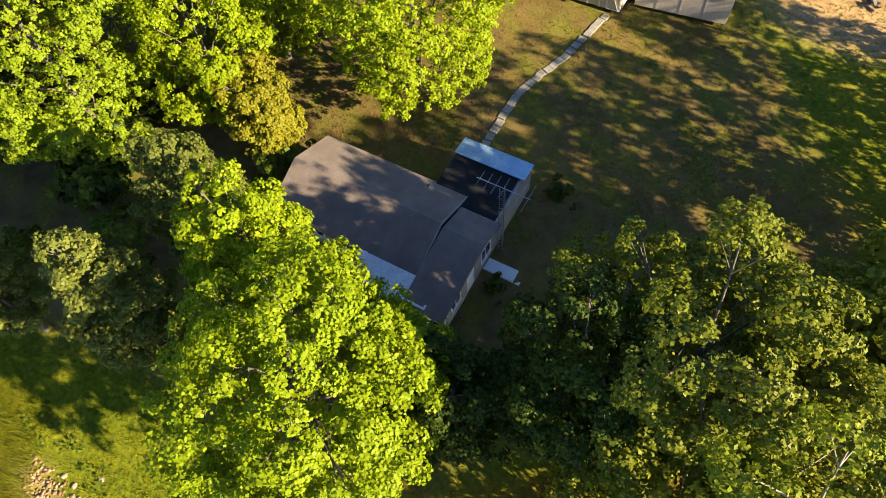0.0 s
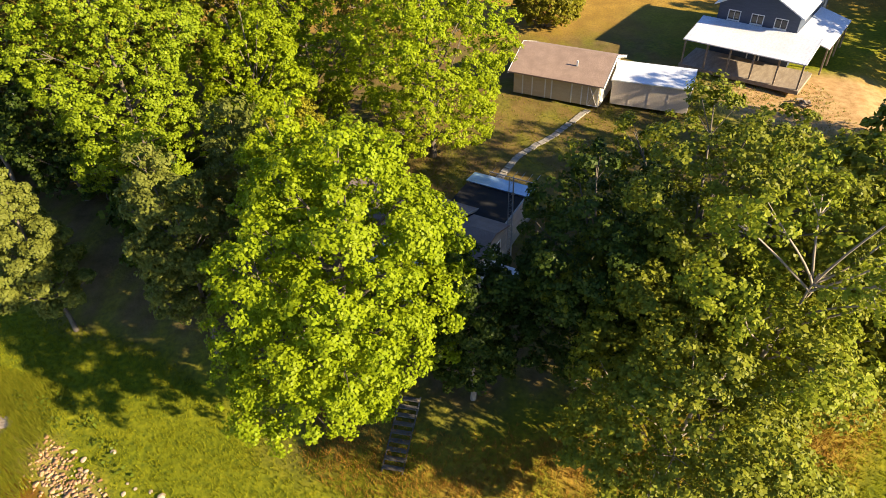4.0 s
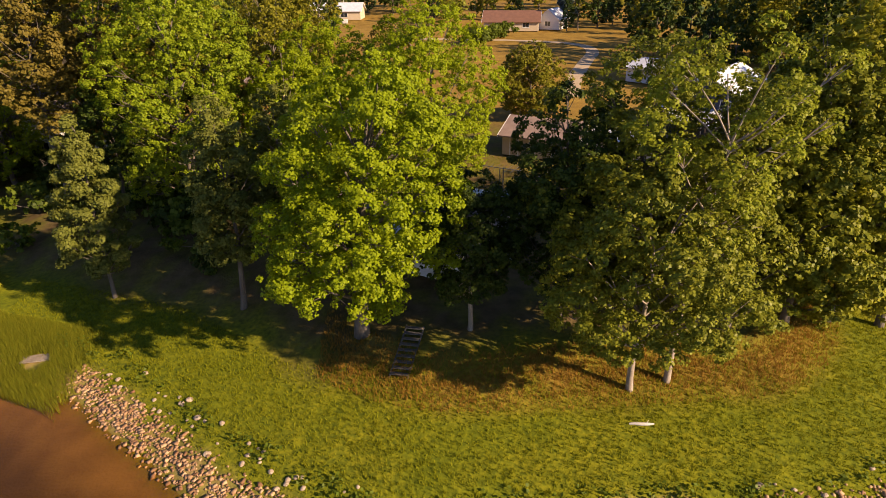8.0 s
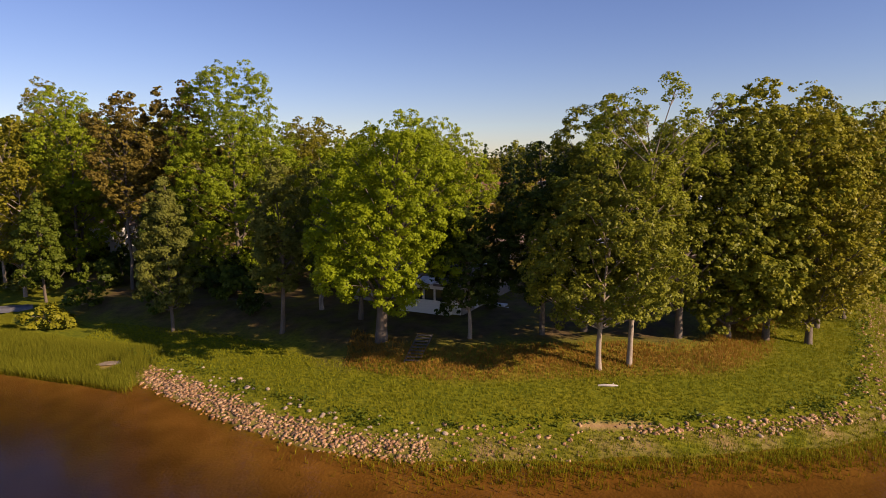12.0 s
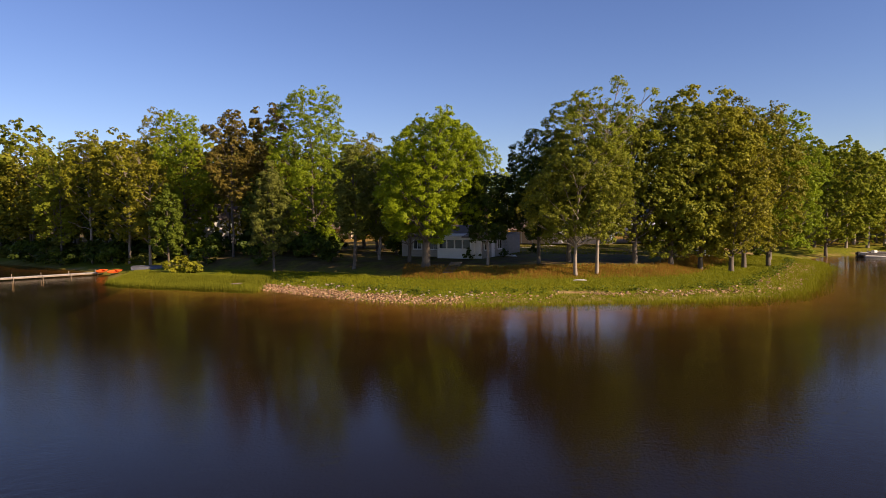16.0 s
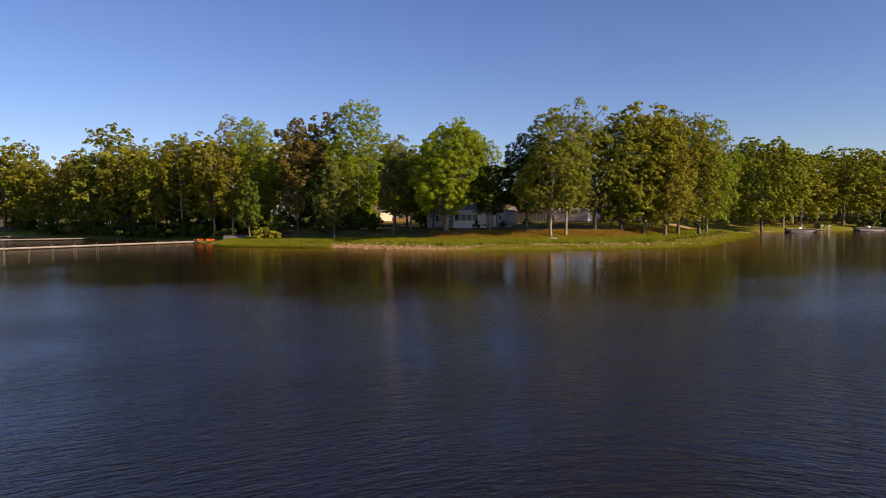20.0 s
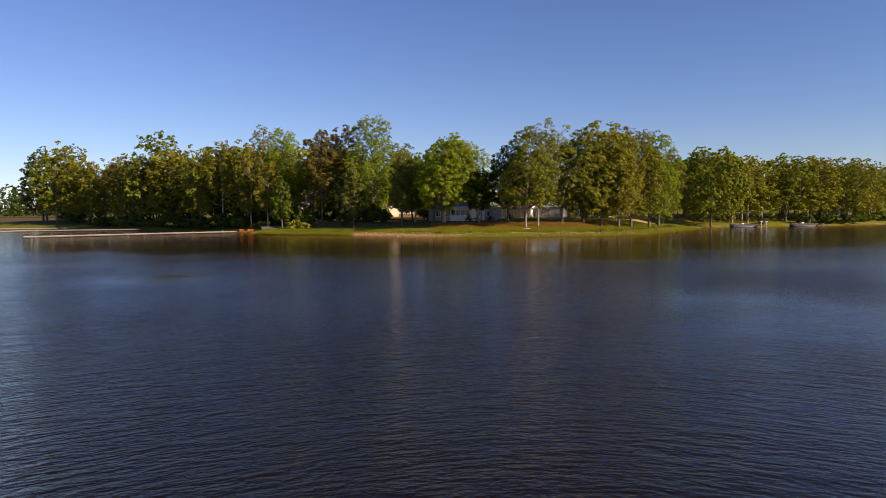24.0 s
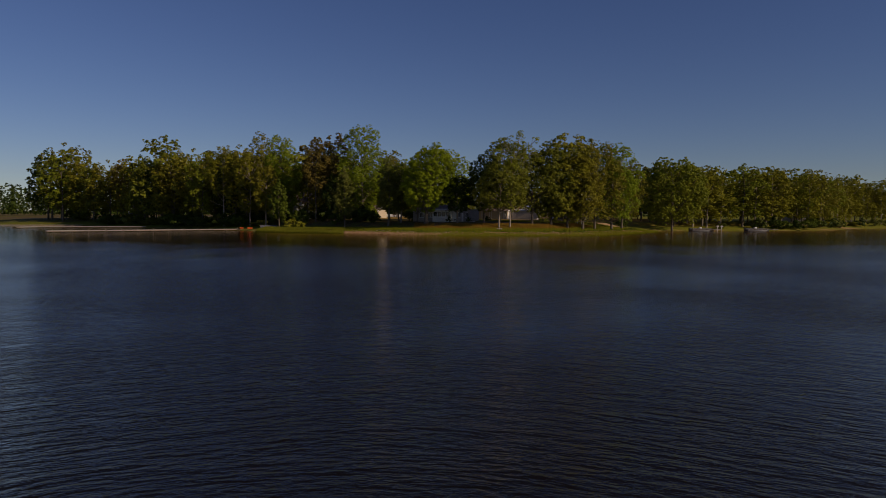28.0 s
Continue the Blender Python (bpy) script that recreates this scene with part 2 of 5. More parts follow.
def water_material():
    """Clear brown water: what lies below shows through, the surface mirrors by Fresnel; wind ripples as relief."""
    m, nodes, links, p = nodes_of("lake_water")
    nodes.remove(p)
    tc = nodes.new("ShaderNodeTexCoord")
    # crests bend back on both sides of the bay's middle line
    sep = nodes.new("ShaderNodeSeparateXYZ")
    links.new(tc.outputs["Object"], sep.inputs[0])

    def math_node(op, *values):
        nd = nodes.new("ShaderNodeMath")
        nd.operation = op
        for sock, value in zip(nd.inputs, values):
            if isinstance(value, (int, float)):
                sock.default_value = value
            else:
                links.new(value, sock)
        return nd.outputs[0]

    away = math_node('ADD', sep.outputs[0], 1.5)
    bend = math_node('SQRT', math_node('MULTIPLY_ADD', away, away, 16.0))
    bent = nodes.new("ShaderNodeCombineXYZ")
    links.new(sep.outputs[0], bent.inputs[0])
    links.new(math_node('MULTIPLY_ADD', bend, 0.55, sep.outputs[1]), bent.inputs[1])

    def ripples(source, turn, scale, across, detail):
        mp = nodes.new("ShaderNodeMapping")
        mp.inputs["Rotation"].default_value = (0, 0, radians(turn))
        mp.inputs["Scale"].default_value = (1.0, across, 1.0)
        links.new(source, mp.inputs["Vector"])
        nz = nodes.new("ShaderNodeTexNoise")
        nz.inputs["Scale"].default_value, nz.inputs["Detail"].default_value, nz.inputs["Roughness"].default_value = scale, detail, 0.5
        links.new(mp.outputs[0], nz.inputs["Vector"])
        return nz.outputs[0]
    fine = math_node('MULTIPLY', ripples(bent.outputs[0], 4, 3.6, 2.4, 3.0), 0.62)
    fine = math_node('MULTIPLY_ADD', ripples(tc.outputs["Object"], 24, 7.0, 1.6, 2.0), 0.22, fine)
    swell = math_node('ADD', ripples(bent.outputs[0], -6, 1.2, 2.6, 2.0), fine)
    bp = nodes.new("ShaderNodeBump")
    bp.inputs["Distance"].default_value = 0.1
    rough = nodes.new("ShaderNodeMath")
    rough.operation = 'MULTIPLY_ADD'
    rough.inputs[1].default_value, rough.inputs[2].default_value = 0.9, 0.04
    patch = nodes.new("ShaderNodeMath")
    patch.operation = 'MULTIPLY'
    at = nodes.new("ShaderNodeAttribute")
    at.attribute_name = "open_water"
    links.new(at.outputs["Fac"], patch.inputs[0])
    links.new(noise_fac(nodes, links, 0.06, 3.0, 0.3, 0.6), patch.inputs[1])
    links.new(patch.outputs[0], rough.inputs[0])
    links.new(rough.outputs[0], bp.inputs["Strength"])
    links.new(swell, bp.inputs["Height"])
    gs = nodes.new("ShaderNodeBsdfGlossy")
    links.new(math_node('MULTIPLY_ADD', at.outputs["Fac"], 0.08, 0.075), gs.inputs["Roughness"])
    links.new(bp.outputs[0], gs.inputs["Normal"])
    tr = nodes.new("ShaderNodeBsdfTransparent")
    tr.inputs["Color"].default_value = (0.92, 0.80, 0.55, 1)
    lw = nodes.new("ShaderNodeLayerWeight")
    lw.inputs["Blend"].default_value = 0.5
    links.new(bp.outputs[0], lw.inputs["Normal"])
    pw = nodes.new("ShaderNodeMath")
    pw.operation = 'POWER'
    pw.inputs[1].default_value = 5.0
    links.new(lw.outputs["Facing"], pw.inputs[0])
    # small waves in the open water mirror more of the sky
    fr = math_node('MULTIPLY_ADD', pw.outputs[0], math_node('MULTIPLY_ADD', at.outputs["Fac"], 0.4, 0.78), 0.02)
    mx = nodes.new("ShaderNodeMixShader")
    links.new(fr, mx.inputs[0])
    links.new(tr.outputs[0], mx.inputs[1])
    links.new(gs.outputs[0], mx.inputs[2])
    links.new(mx.outputs[0], nodes["Material Output"].inputs["Surface"])
    return m


# ---- land form ----
SHORE = [(-900, 260), (-300, 190), (-205, 140), (-162, 90), (-112, 71), (-90, 56), (-70, 42), (-56, 31), (-50, 25), (-45, 16.2), (-40, 11.9), (-33, 8.9),
         (-27.5, 7), (-24, 5.5), (-19, 1.3), (-14.4, -2.6), (-10.7, -4.8), (-7.5, -6.2), (-4, -6.9), (0, -7.2), (4, -7.0), (8, -6.7), (12, -6.5),
         (16, -6), (19.3, -5.2), (22.5, -3.4), (26.5, 1), (31, 8), (36, 16), (40, 22), (44, 30), (48, 39), (54, 44), (62, 46), (75, 50), (92, 54),
         (106, 63), (125, 92), (146, 101), (260, 160), (900, 300)]
LAND = np.array(SHORE + [(4000, 500), (4000, 4500), (-4000, 4500), (-4000, 500)], float)


def shore_distance(x, y):
    """Metres from the water's edge, positive inland."""
    x, y = np.asarray(x, float), np.asarray(y, float)
    best, inside = np.full(x.shape, 1e9), np.zeros(x.shape, bool)
    n = len(LAND)
    for i in range(n):
        (ax, ay), (bx, by) = LAND[i], LAND[(i + 1) % n]
        dx, dy = bx - ax, by - ay
        s = np.clip(((x - ax) * dx + (y - ay) * dy) / (dx * dx + dy * dy), 0, 1)
        best = np.minimum(best, np.hypot(x - ax - s * dx, y - ay - s * dy))
        if ay != by:
            cross = ((ay > y) != (by > y)) & (x < dx * (y - ay) / dy + ax)
            inside ^= cross
    return np.where(inside, best, -best)


def waves(x, y, k, seed):
    r = np.random.RandomState(seed)
    out = 0
    for i in range(6):
        a, ph = r.uniform(0, 6.28), r.uniform(0, 6.28)
        out = out + np.sin((x * np.cos(a) + y * np.sin(a)) * k * r.uniform(0.6, 1.7) + ph)
    return out / 6


def height(x, y):
    x, y = np.asarray(x, float), np.asarray(y, float)
    d = shore_distance(x, y)
    d = d + waves(x, y, 0.9, 3) * 0.5 * np.clip(1 - np.abs(d) / 12, 0, 1)
    z = np.interp(d, [-60, -25, -8, -1.5, 0, 1.2, 4, 9, 12.5, 25, 60, 200, 600, 3000], [-6, -3.2, -1.1, -0.2, 0, 0.22, 0.7, 1.08, 1.95, 2.35, 3.0, 3.6, 6, 30])
    return z + waves(x, y, 1.6, 5) * 0.05 * np.clip(d / 4, 0, 1)


def ground_z(x, y):
    return float(height(np.array([x]), np.array([y]))[0])


def new_mesh(name, v, f, material, attrs=None, smooth=False):
    """A mesh from arrays: v (n, 3), f (m, 3 or 4)."""
    v, f = np.asarray(v, np.float32), np.asarray(f, np.int32)
    me = bpy.data.meshes.new(name)
    me.vertices.add(len(v))
    me.vertices.foreach_set("co", v.ravel())
    k = f.shape[1]
    me.loops.add(f.size)
    me.loops.foreach_set("vertex_index", f.ravel())
    me.polygons.add(len(f))
    me.polygons.foreach_set("loop_start", np.arange(len(f), dtype=np.int32) * k)
    if smooth:
        me.polygons.foreach_set("use_smooth", np.ones(len(f), bool))
    for key, val in (attrs or {}).items():
        me.attributes.new(key, 'FLOAT', 'POINT').data.foreach_set("value", np.asarray(val, np.float32))
    me.update(calc_edges=True)
    me.materials.append(material)
    return me


def axis(lo, hi, fine, edge_lo, edge_hi, grow=1.13):
    """Grid lines: evenly fine from lo to hi, then growing apart out to the edges."""
    a = list(np.arange(lo, hi + 1e-6, fine))
    s, p = fine, hi
    while p < edge_hi:
        s *= grow
        p += s
        a.append(p)
    s, p = fine, lo
    while p > edge_lo:
        s *= grow
        p -= s
        a.insert(0, p)
    return np.array(a)


def grid(xs, ys):
    X, Y = np.meshgrid(xs, ys)
    nx, ny = len(xs), len(ys)
    i = (np.arange(ny - 1)[:, None] * nx + np.arange(nx - 1)[None, :]).ravel()
    return X.ravel(), Y.ravel(), np.stack([i, i + 1, i + nx + 1, i + nx], 1)


def build_water():
    x, y, f = grid(axis(-44, 46, 0.46, -4200, 4200), axis(-119, -42, 0.32, -4200, 900))
    r = np.random.RandomState(31)
    z = np.zeros_like(x)
    for i in range(26):
        lam = r.uniform(0.9, 1.9)
        a = radians(90) + r.normal(0.5, 0.5)
        k = 2 * np.pi / lam
        z = z + WAVE * lam * np.sin(k * (x * np.cos(a) + y * np.sin(a)) + r.uniform(0, 6.28)) * (1 + 0.5 * np.sin(0.11 * x * r.uniform(0.4, 1) + 0.07 * y + r.uniform(0, 6)))
    calm = np.clip((46 - np.abs(x)) / 10, 0, 1) * np.clip((y + 119) / 6, 0, 1) * np.clip((-42 - y) / 8, 0, 1)
    wind = np.interp(y, [-95, -82, -66, -45], [1.0, 0.8, 0.32, 0.15])
    me = new_mesh("water", np.stack([x, y, z * calm * wind], 1), f, water_material(), {"open_water": np.interp(y, [-100, -85, -70, -55, -40], [1.0, 0.92, 0.72, 0.36, 0.07])}, True)
    tagged(new("water", me), "dark rippled lake water, brown near shore", "water", kind="structure")


WAVE = 0.0009


def build_ground():
    x, y, f = grid(axis(-52, 55, 0.58, -4200, 4200), axis(-14, 62, 0.58, -4200, 4200))
    z, d = height(x, y), shore_distance(x, y)
    n1, n2 = waves(x, y, 0.5, 11), waves(x, y, 1.9, 12)
    bank = np.clip(1 - np.abs(d - 10.6 + n1) / 2.6, 0, 1) * np.clip((x + 9) / 6, 0, 1)
    field = np.clip((y - 50 + 6 * n1) / 12, 0, 1) * np.clip((x + 45) / 15, 0, 1) * np.clip((75 - x) / 15, 0, 1)
    yard = np.clip((y - np.where(x > 1, 13, 19)) / 5, 0, 1) * np.clip((n1 + n2) * 1.5 + 0.35, 0, 1) * np.clip((x + 12) / 6, 0, 1)
    dry = np.clip(np.maximum(np.maximum(bank * 1.15 * (0.6 + 0.5 * n2), field), yard * 0.22), 0, 1)
    litter = np.clip((d - np.interp(x, [-12, -4], [8.0, 12.0]) + 2 * n1) / 3, 0, 1) * np.clip(0.85 + n2, 0.55, 1) * np.clip((24 - x + 3 * n1) / 5, 0, 1)
    litter = np.where((y > 22) & (x > 2), litter * 0.9, litter)
    sandy = np.clip(1 - np.hypot((x - 30.5) / 1.5, y - 38.5) / 7.0, 0, 1) * 3
    sandy = np.maximum(sandy, np.clip(1 - np.abs(d - 0.9) / 1.5, 0, 1) * (0.35 + n2))
    sandy = np.maximum(sandy, np.clip(1 - np.hypot((x - 5.6) / 2.6, (y + 4.05) / 0.55) + 0.4 * n2, 0, 1) * 2.5)
    sandy = np.maximum(sandy, np.clip(1 - np.hypot(x + 27.5, (y - 8.6)) / 0.8, 0, 1) * 2)
    # bed darkening grows offshore, faster at left where the water looks dark
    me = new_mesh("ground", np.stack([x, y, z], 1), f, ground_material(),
                  {"dry": dry, "litter": litter, "sand": np.clip(sandy, 0, 1), "bed": np.clip(-d / 0.8 + 0.2, 0, 1), "deep_dim": np.interp(-d * np.where(x < -40, 2.2, 1.0), [1.8, 4, 8, 14, 30], [0, 0.5, 0.88, 0.97, 1])}, True)
    tagged(new("ground", me), "grassy lake point with dry slope and leaf litter", "ground", kind="structure")


build_ground()
build_water()


# ---- making things ----
def thing(name, m, label, category, group="", kind=""):
    ob = new(name)
    ob.matrix_world = m
    return tagged(ob, label, category, group, kind)


def part(name, bm, material, parent, label=""):
    me = bpy.data.meshes.new(name)
    bm.to_mesh(me)
    bm.free()
    me.materials.append(material)
    return mesh_part(name, me, parent, label)


def mesh_part(name, me, parent, label=""):
    ob = new(name, me)
    ob.parent = parent
    return tagged(ob, label)


def box(bm, x0, x1, y0, y1, z0, z1, bevel=0.0):
    g = bmesh.ops.create_cube(bm, size=1.0, matrix=Matrix.LocRotScale(((x0 + x1) / 2, (y0 + y1) / 2, (z0 + z1) / 2), None, (abs(x1 - x0), abs(y1 - y0), abs(z1 - z0))))
    if bevel:
        bmesh.ops.bevel(bm, geom=list({e for v in g["verts"] for e in v.link_edges}), offset=bevel, segments=1, affect='EDGES')
    return bm


def one_box(*a, bevel=0.0):
    return box(bmesh.new(), *a, bevel=bevel)


def wall_bm(length, h, thick, openings=(), z0=0.0):
    """A wall along x from 0, with its outer face at y = 0, cut by openings (x0, x1, z0, z1)."""
    bm = bmesh.new()
    cuts = sorted({0.0, length, *[o[0] for o in openings], *[o[1] for o in openings]})
    for a, b in zip(cuts, cuts[1:]):
        mid, z = (a + b) / 2, z0
        for o in sorted((o for o in openings if o[0] < mid < o[1]), key=lambda o: o[2]):
            if o[2] > z + 1e-3:
                box(bm, a, b, 0, thick, z, o[2])
            z = o[3]
        if z < h - 1e-3:
            box(bm, a, b, 0, thick, z, h)
    bmesh.ops.remove_doubles(bm, verts=bm.verts, dist=1e-4)
    return bm


def placed(ob, m):
    ob.matrix_local = m
    return ob


def window(parent, m, w, h, frame_mat=PAINT, bars=1):
    """A window part in an opening: frame, pane, sill; origin at its lower left on the outer face."""
    bm = bmesh.new()
    t = 0.07
    box(bm, -t, w + t, -0.03, 0.05, h, h + t)
    box(bm, -t, w + t, -0.03, 0.05, -t, 0)
    box(bm, -t, 0, -0.03, 0.05, 0, h)
    box(bm, w, w + t, -0.03, 0.05, 0, h)
    for i in range(bars):
        box(bm, w * (i + 1) / (bars + 1) - 0.02, w * (i + 1) / (bars + 1) + 0.02, -0.01, 0.04, 0, h)
    win = placed(part("window", bm, frame_mat, parent), m)
    part("pane", one_box(0, w, 0.045, 0.06, 0, h), GLASS, win, "dark glass pane")
    part("sill", one_box(-0.1, w + 0.1, -0.08, -0.031, -t - 0.04, -t + 0.01), frame_mat, win)
    return win


def slab_bm(corners, t):
    """A roof plane with thickness from its four upper corners."""
    bm = bmesh.new()
    up = [bm.verts.new(c) for c in corners]
    lo = [bm.verts.new((c[0], c[1], c[2] - t)) for c in corners]
    bm.faces.new(up)
    bm.faces.new(lo[::-1])
    for i in range(4):
        j = (i + 1) % 4
        bm.faces.new((up[i], lo[i], lo[j], up[j]))
    bmesh.ops.recalc_face_normals(bm, faces=bm.faces)
    return bm


def gable_bm(x0, x1, y, z0, rise, t, along_x=True):
    bm = bmesh.new()
    pts = [(x0, z0), (x1, z0), ((x0 + x1) / 2, z0 + rise)]
    a = [bm.verts.new((px, y, pz) if along_x else (y, px, pz)) for px, pz in pts]
    b = [bm.verts.new((px, y + t, pz) if along_x else (y + t, px, pz)) for px, pz in pts]
    bm.faces.new(a), bm.faces.new(b[::-1])
    for i in range(3):
        j = (i + 1) % 3
        bm.faces.new((a[i], b[i], b[j], a[j]))
    bmesh.ops.recalc_face_normals(bm, faces=bm.faces)
    return bm


def tube_arrays(path, radii, sides=7):
    path = np.asarray(path, float)
    tang = np.gradient(path, axis=0)
    tang /= np.linalg.norm(tang, axis=1)[:, None] + 1e-9
    ref = np.where(np.abs(tang[:, 2:3]) > 0.9, np.array([[1.0, 0, 0]]), np.array([[0, 0, 1.0]]))
    u = np.cross(tang, ref)
    u /= np.linalg.norm(u, axis=1)[:, None] + 1e-9
    w = np.cross(tang, u)
    a = np.arange(sides) / sides * 2 * np.pi
    v = path[:, None] + np.asarray(radii)[:, None, None] * (np.cos(a)[None, :, None] * u[:, None] + np.sin(a)[None, :, None] * w[:, None])
    n = len(path)
    i = (np.arange(n - 1)[:, None] * sides + np.arange(sides)[None, :])
    j = (np.arange(n - 1)[:, None] * sides + (np.arange(sides)[None, :] + 1) % sides)
    return v.reshape(-1, 3), np.stack([i, j, j + sides, i + sides], -1).reshape(-1, 4)


def joined(pieces):
    vs, fs, k = [], [], 0
    for v, f in pieces:
        vs.append(v), fs.append(f + k)
        k += len(v)
    return np.concatenate(vs), np.concatenate(fs)


def unit(a):
    return a / (np.linalg.norm(a, axis=-1, keepdims=True) + 1e-9)


def leaf_arrays(r, c, nrm, size, long=1.25):
    """Folded four-sided leaves at c, facing nrm."""
    n = len(c)
    t = unit(np.cross(nrm, r.normal(size=(n, 3))))
    b = np.cross(nrm, t)
    L, W = (size * long * 0.5)[:, None], (size * 0.5)[:, None]
    fold = nrm * W * r.uniform(0.1, 0.5, (n, 1))
    v = np.stack([c - t * L, c + b * W + fold - t * L * 0.15, c + t * L, c - b * W + fold - t * L * 0.15], 1).reshape(-1, 3)
    return v, np.arange(4 * n, dtype=np.int32).reshape(-1, 4)


def profile(kind, s):
    """Crown radius by height, s from 0 at the lowest leaves to 1 at the tip."""
    if kind == "cone":
        return np.clip((1 - s) ** 0.85, 0, 1) * np.clip(0.55 + s * 5, 0, 1) + 0.03
    if kind == "column":
        return np.interp(s, [0, 0.12, 0.3, 0.55, 0.8, 0.94, 1], [0.45, 0.9, 1.0, 0.86, 0.55, 0.25, 0.06])
    if kind == "ovate":
        return np.interp(s, [0, 0.1, 0.28, 0.5, 0.7, 0.86, 0.95, 1], [0.5, 0.84, 1.0, 0.97, 0.86, 0.64, 0.44, 0.22])
    if kind == "top":
        return np.interp(s, [0, 0.25, 0.5, 0.72, 0.9, 1], [0.3, 0.55, 0.9, 1.0, 0.78, 0.3])
    return np.interp(s, [0, 0.12, 0.35, 0.6, 0.8, 0.93, 1], [0.62, 0.86, 1.0, 0.99, 0.84, 0.64, 0.42])


def tree_data(seed, H, base, R, kind="round", clusters=420, per=46, leaf=0.27, rc=0.6, lump=0.2, trunk=0.3, limbs=16, lean=(0, 0), bare=0, lobes=30, fill=0.22, oval=(1, 1), twigs=3):
    """Trunk with limbs that carry leafy lobes; each lobe bears clumps of leaves on its outer side, with gaps between.
    base is the height of the lowest leaves; lump sets how uneven the outline is."""
    r = np.random.RandomState(seed)
    ph = r.uniform(0, 6.28, 6)
    axis_at = lambda z: np.stack([lean[0] * (z / H) ** 1.3, lean[1] * (z / H) ** 1.3], -1)
    # lobes, spread evenly over the crown's height and round it
    n = lobes
    s = (np.arange(n) + r.uniform(0.1, 0.9, n)) / n
    w = np.cumsum(profile(kind, np.linspace(0, 1, 60)) + 0.5)
    s = np.interp(s, w / w[-1], np.linspace(0, 1, 60))
    a = np.arange(n) * 2.39996 + r.normal(0, 0.45, n) + ph[0]
    small = 0.62 if kind in ("cone", "column") else 1.0
    lr = (0.2 * R + 0.3) * small * r.uniform(0.6, 1.25, n) * (0.55 + 0.45 * profile(kind, s))
    s[-1] = 1.0
    z = base + 0.6 * lr + s * (H - base - 1.15 * lr)
    uneven = 1 + lump * (np.sin(2 * a + ph[1] + 0.5 * z) * 0.6 + np.sin(3 * a + ph[2] - 0.8 * z) * 0.5 + r.normal(0, 0.35, n))
    rad = np.clip(R * profile(kind, s) * uneven - lr * 0.72, 0.02 * R, None) * np.sqrt(r.uniform(0.8, 1.0, n))
    lc = np.concatenate([axis_at(z) + np.stack([oval[0] * rad * np.cos(a), oval[1] * rad * np.sin(a)], 1), z[:, None]], 1)
    outw = np.stack([np.cos(a), np.sin(a), np.full(n, 0.35)], 1) * np.clip(rad / R * 2, 0.2, 1)[:, None]
    # clumps on the lobes
    kl = r.choice(n, int(clusters * (1 - fill)), p=lr ** 2 / np.sum(lr ** 2))
    dn = unit(r.normal(size=(len(kl), 3)) + outw[kl] * 0.75 + np.array([0, 0, 0.15]))
    squash = np.array([1, 1, 0.8])
    c1 = lc[kl] + dn * squash * (lr[kl] * r.uniform(0.62, 1.1, len(kl)))[:, None]
    # leaves deeper inside the crown
    m = clusters - len(kl)
    sf = r.uniform(0.06, 0.88, m)
    af, rf = r.uniform(0, 6.28, m), R * profile(kind, sf) * np.sqrt(r.uniform(0.04, 0.5, m))
    zf = base + sf * (H - base)
    c2 = np.concatenate([axis_at(zf) + np.stack([rf * np.cos(af), rf * np.sin(af)], 1), zf[:, None]], 1)
    d2 = np.stack([np.cos(af), np.sin(af), np.full(m, 0.4)], 1)
    c, dn = np.concatenate([c1, c2]), np.concatenate([dn, unit(d2)])
    c[:, 2] = np.clip(c[:, 2], max(0.25, base * 0.85), H)
    nc = len(c)
    rcl = rc * r.uniform(0.5, 1.3, nc)
    counts = np.maximum(5, (per * (rcl / rc) ** 1.7 * r.uniform(0.6, 1.2, nc)).astype(int))
    k = np.repeat(np.arange(nc), counts)
    d = unit(r.normal(size=(len(k), 3)) + dn[k] * 0.8 + np.array([0, 0, 0.2]))
    pos = c[k] + d * (rcl[k] * r.uniform(0.25, 1, len(k)) ** 0.6)[:, None] * np.array([1, 1, 0.68])
    nrm = unit(d * 0.55 + dn[k] * 0.4 + np.array([0, 0, 0.42]) + r.normal(0, 0.42, (len(k), 3)))
    lv = leaf_arrays(r, pos, nrm, leaf * r.uniform(0.6, 1.3, len(k)))
    # trunk, limbs to the lobes, twigs to some clumps
    top = base + (H - base) * (0.9 if kind in ("cone", "column") else 0.62)
    hs = np.linspace(-0.25, top, 10)
    wob = np.cumsum(r.normal(0, 0.05, (10, 2)), axis=0) * (0 if kind == "cone" else 1)
    path = np.concatenate([axis_at(np.maximum(hs, 0)) + wob, hs[:, None]], 1)
    rr = trunk * np.interp(np.linspace(0, 1, 10), [0, 0.04, 0.1, 1], [1.22, 1.06, 1.0, 0.2])
    pieces = [tube_arrays(path, rr, 9)]
    at = lambda q: np.array([np.interp(q, hs, path[:, 0]), np.interp(q, hs, path[:, 1]), q])
    for i in r.choice(n, min(limbs, n), replace=False):
        z1 = min(max(base * 0.75 + 0.4, lc[i, 2] - rad[i] * r.uniform(0.5, 1.0) - 0.5), top * 0.96)
        p0 = at(z1)
        t = np.linspace(0, 1, 6)[:, None]
        mid = (p0 + lc[i]) / 2 + np.array([0, 0, -0.08 * rad[i]]) + r.normal(0, 0.2, 3)
        p = (1 - t) ** 2 * p0 + 2 * t * (1 - t) * mid + t * t * lc[i]
        pieces.append(tube_arrays(p, np.linspace(trunk * 0.3, 0.025, 6), 5))
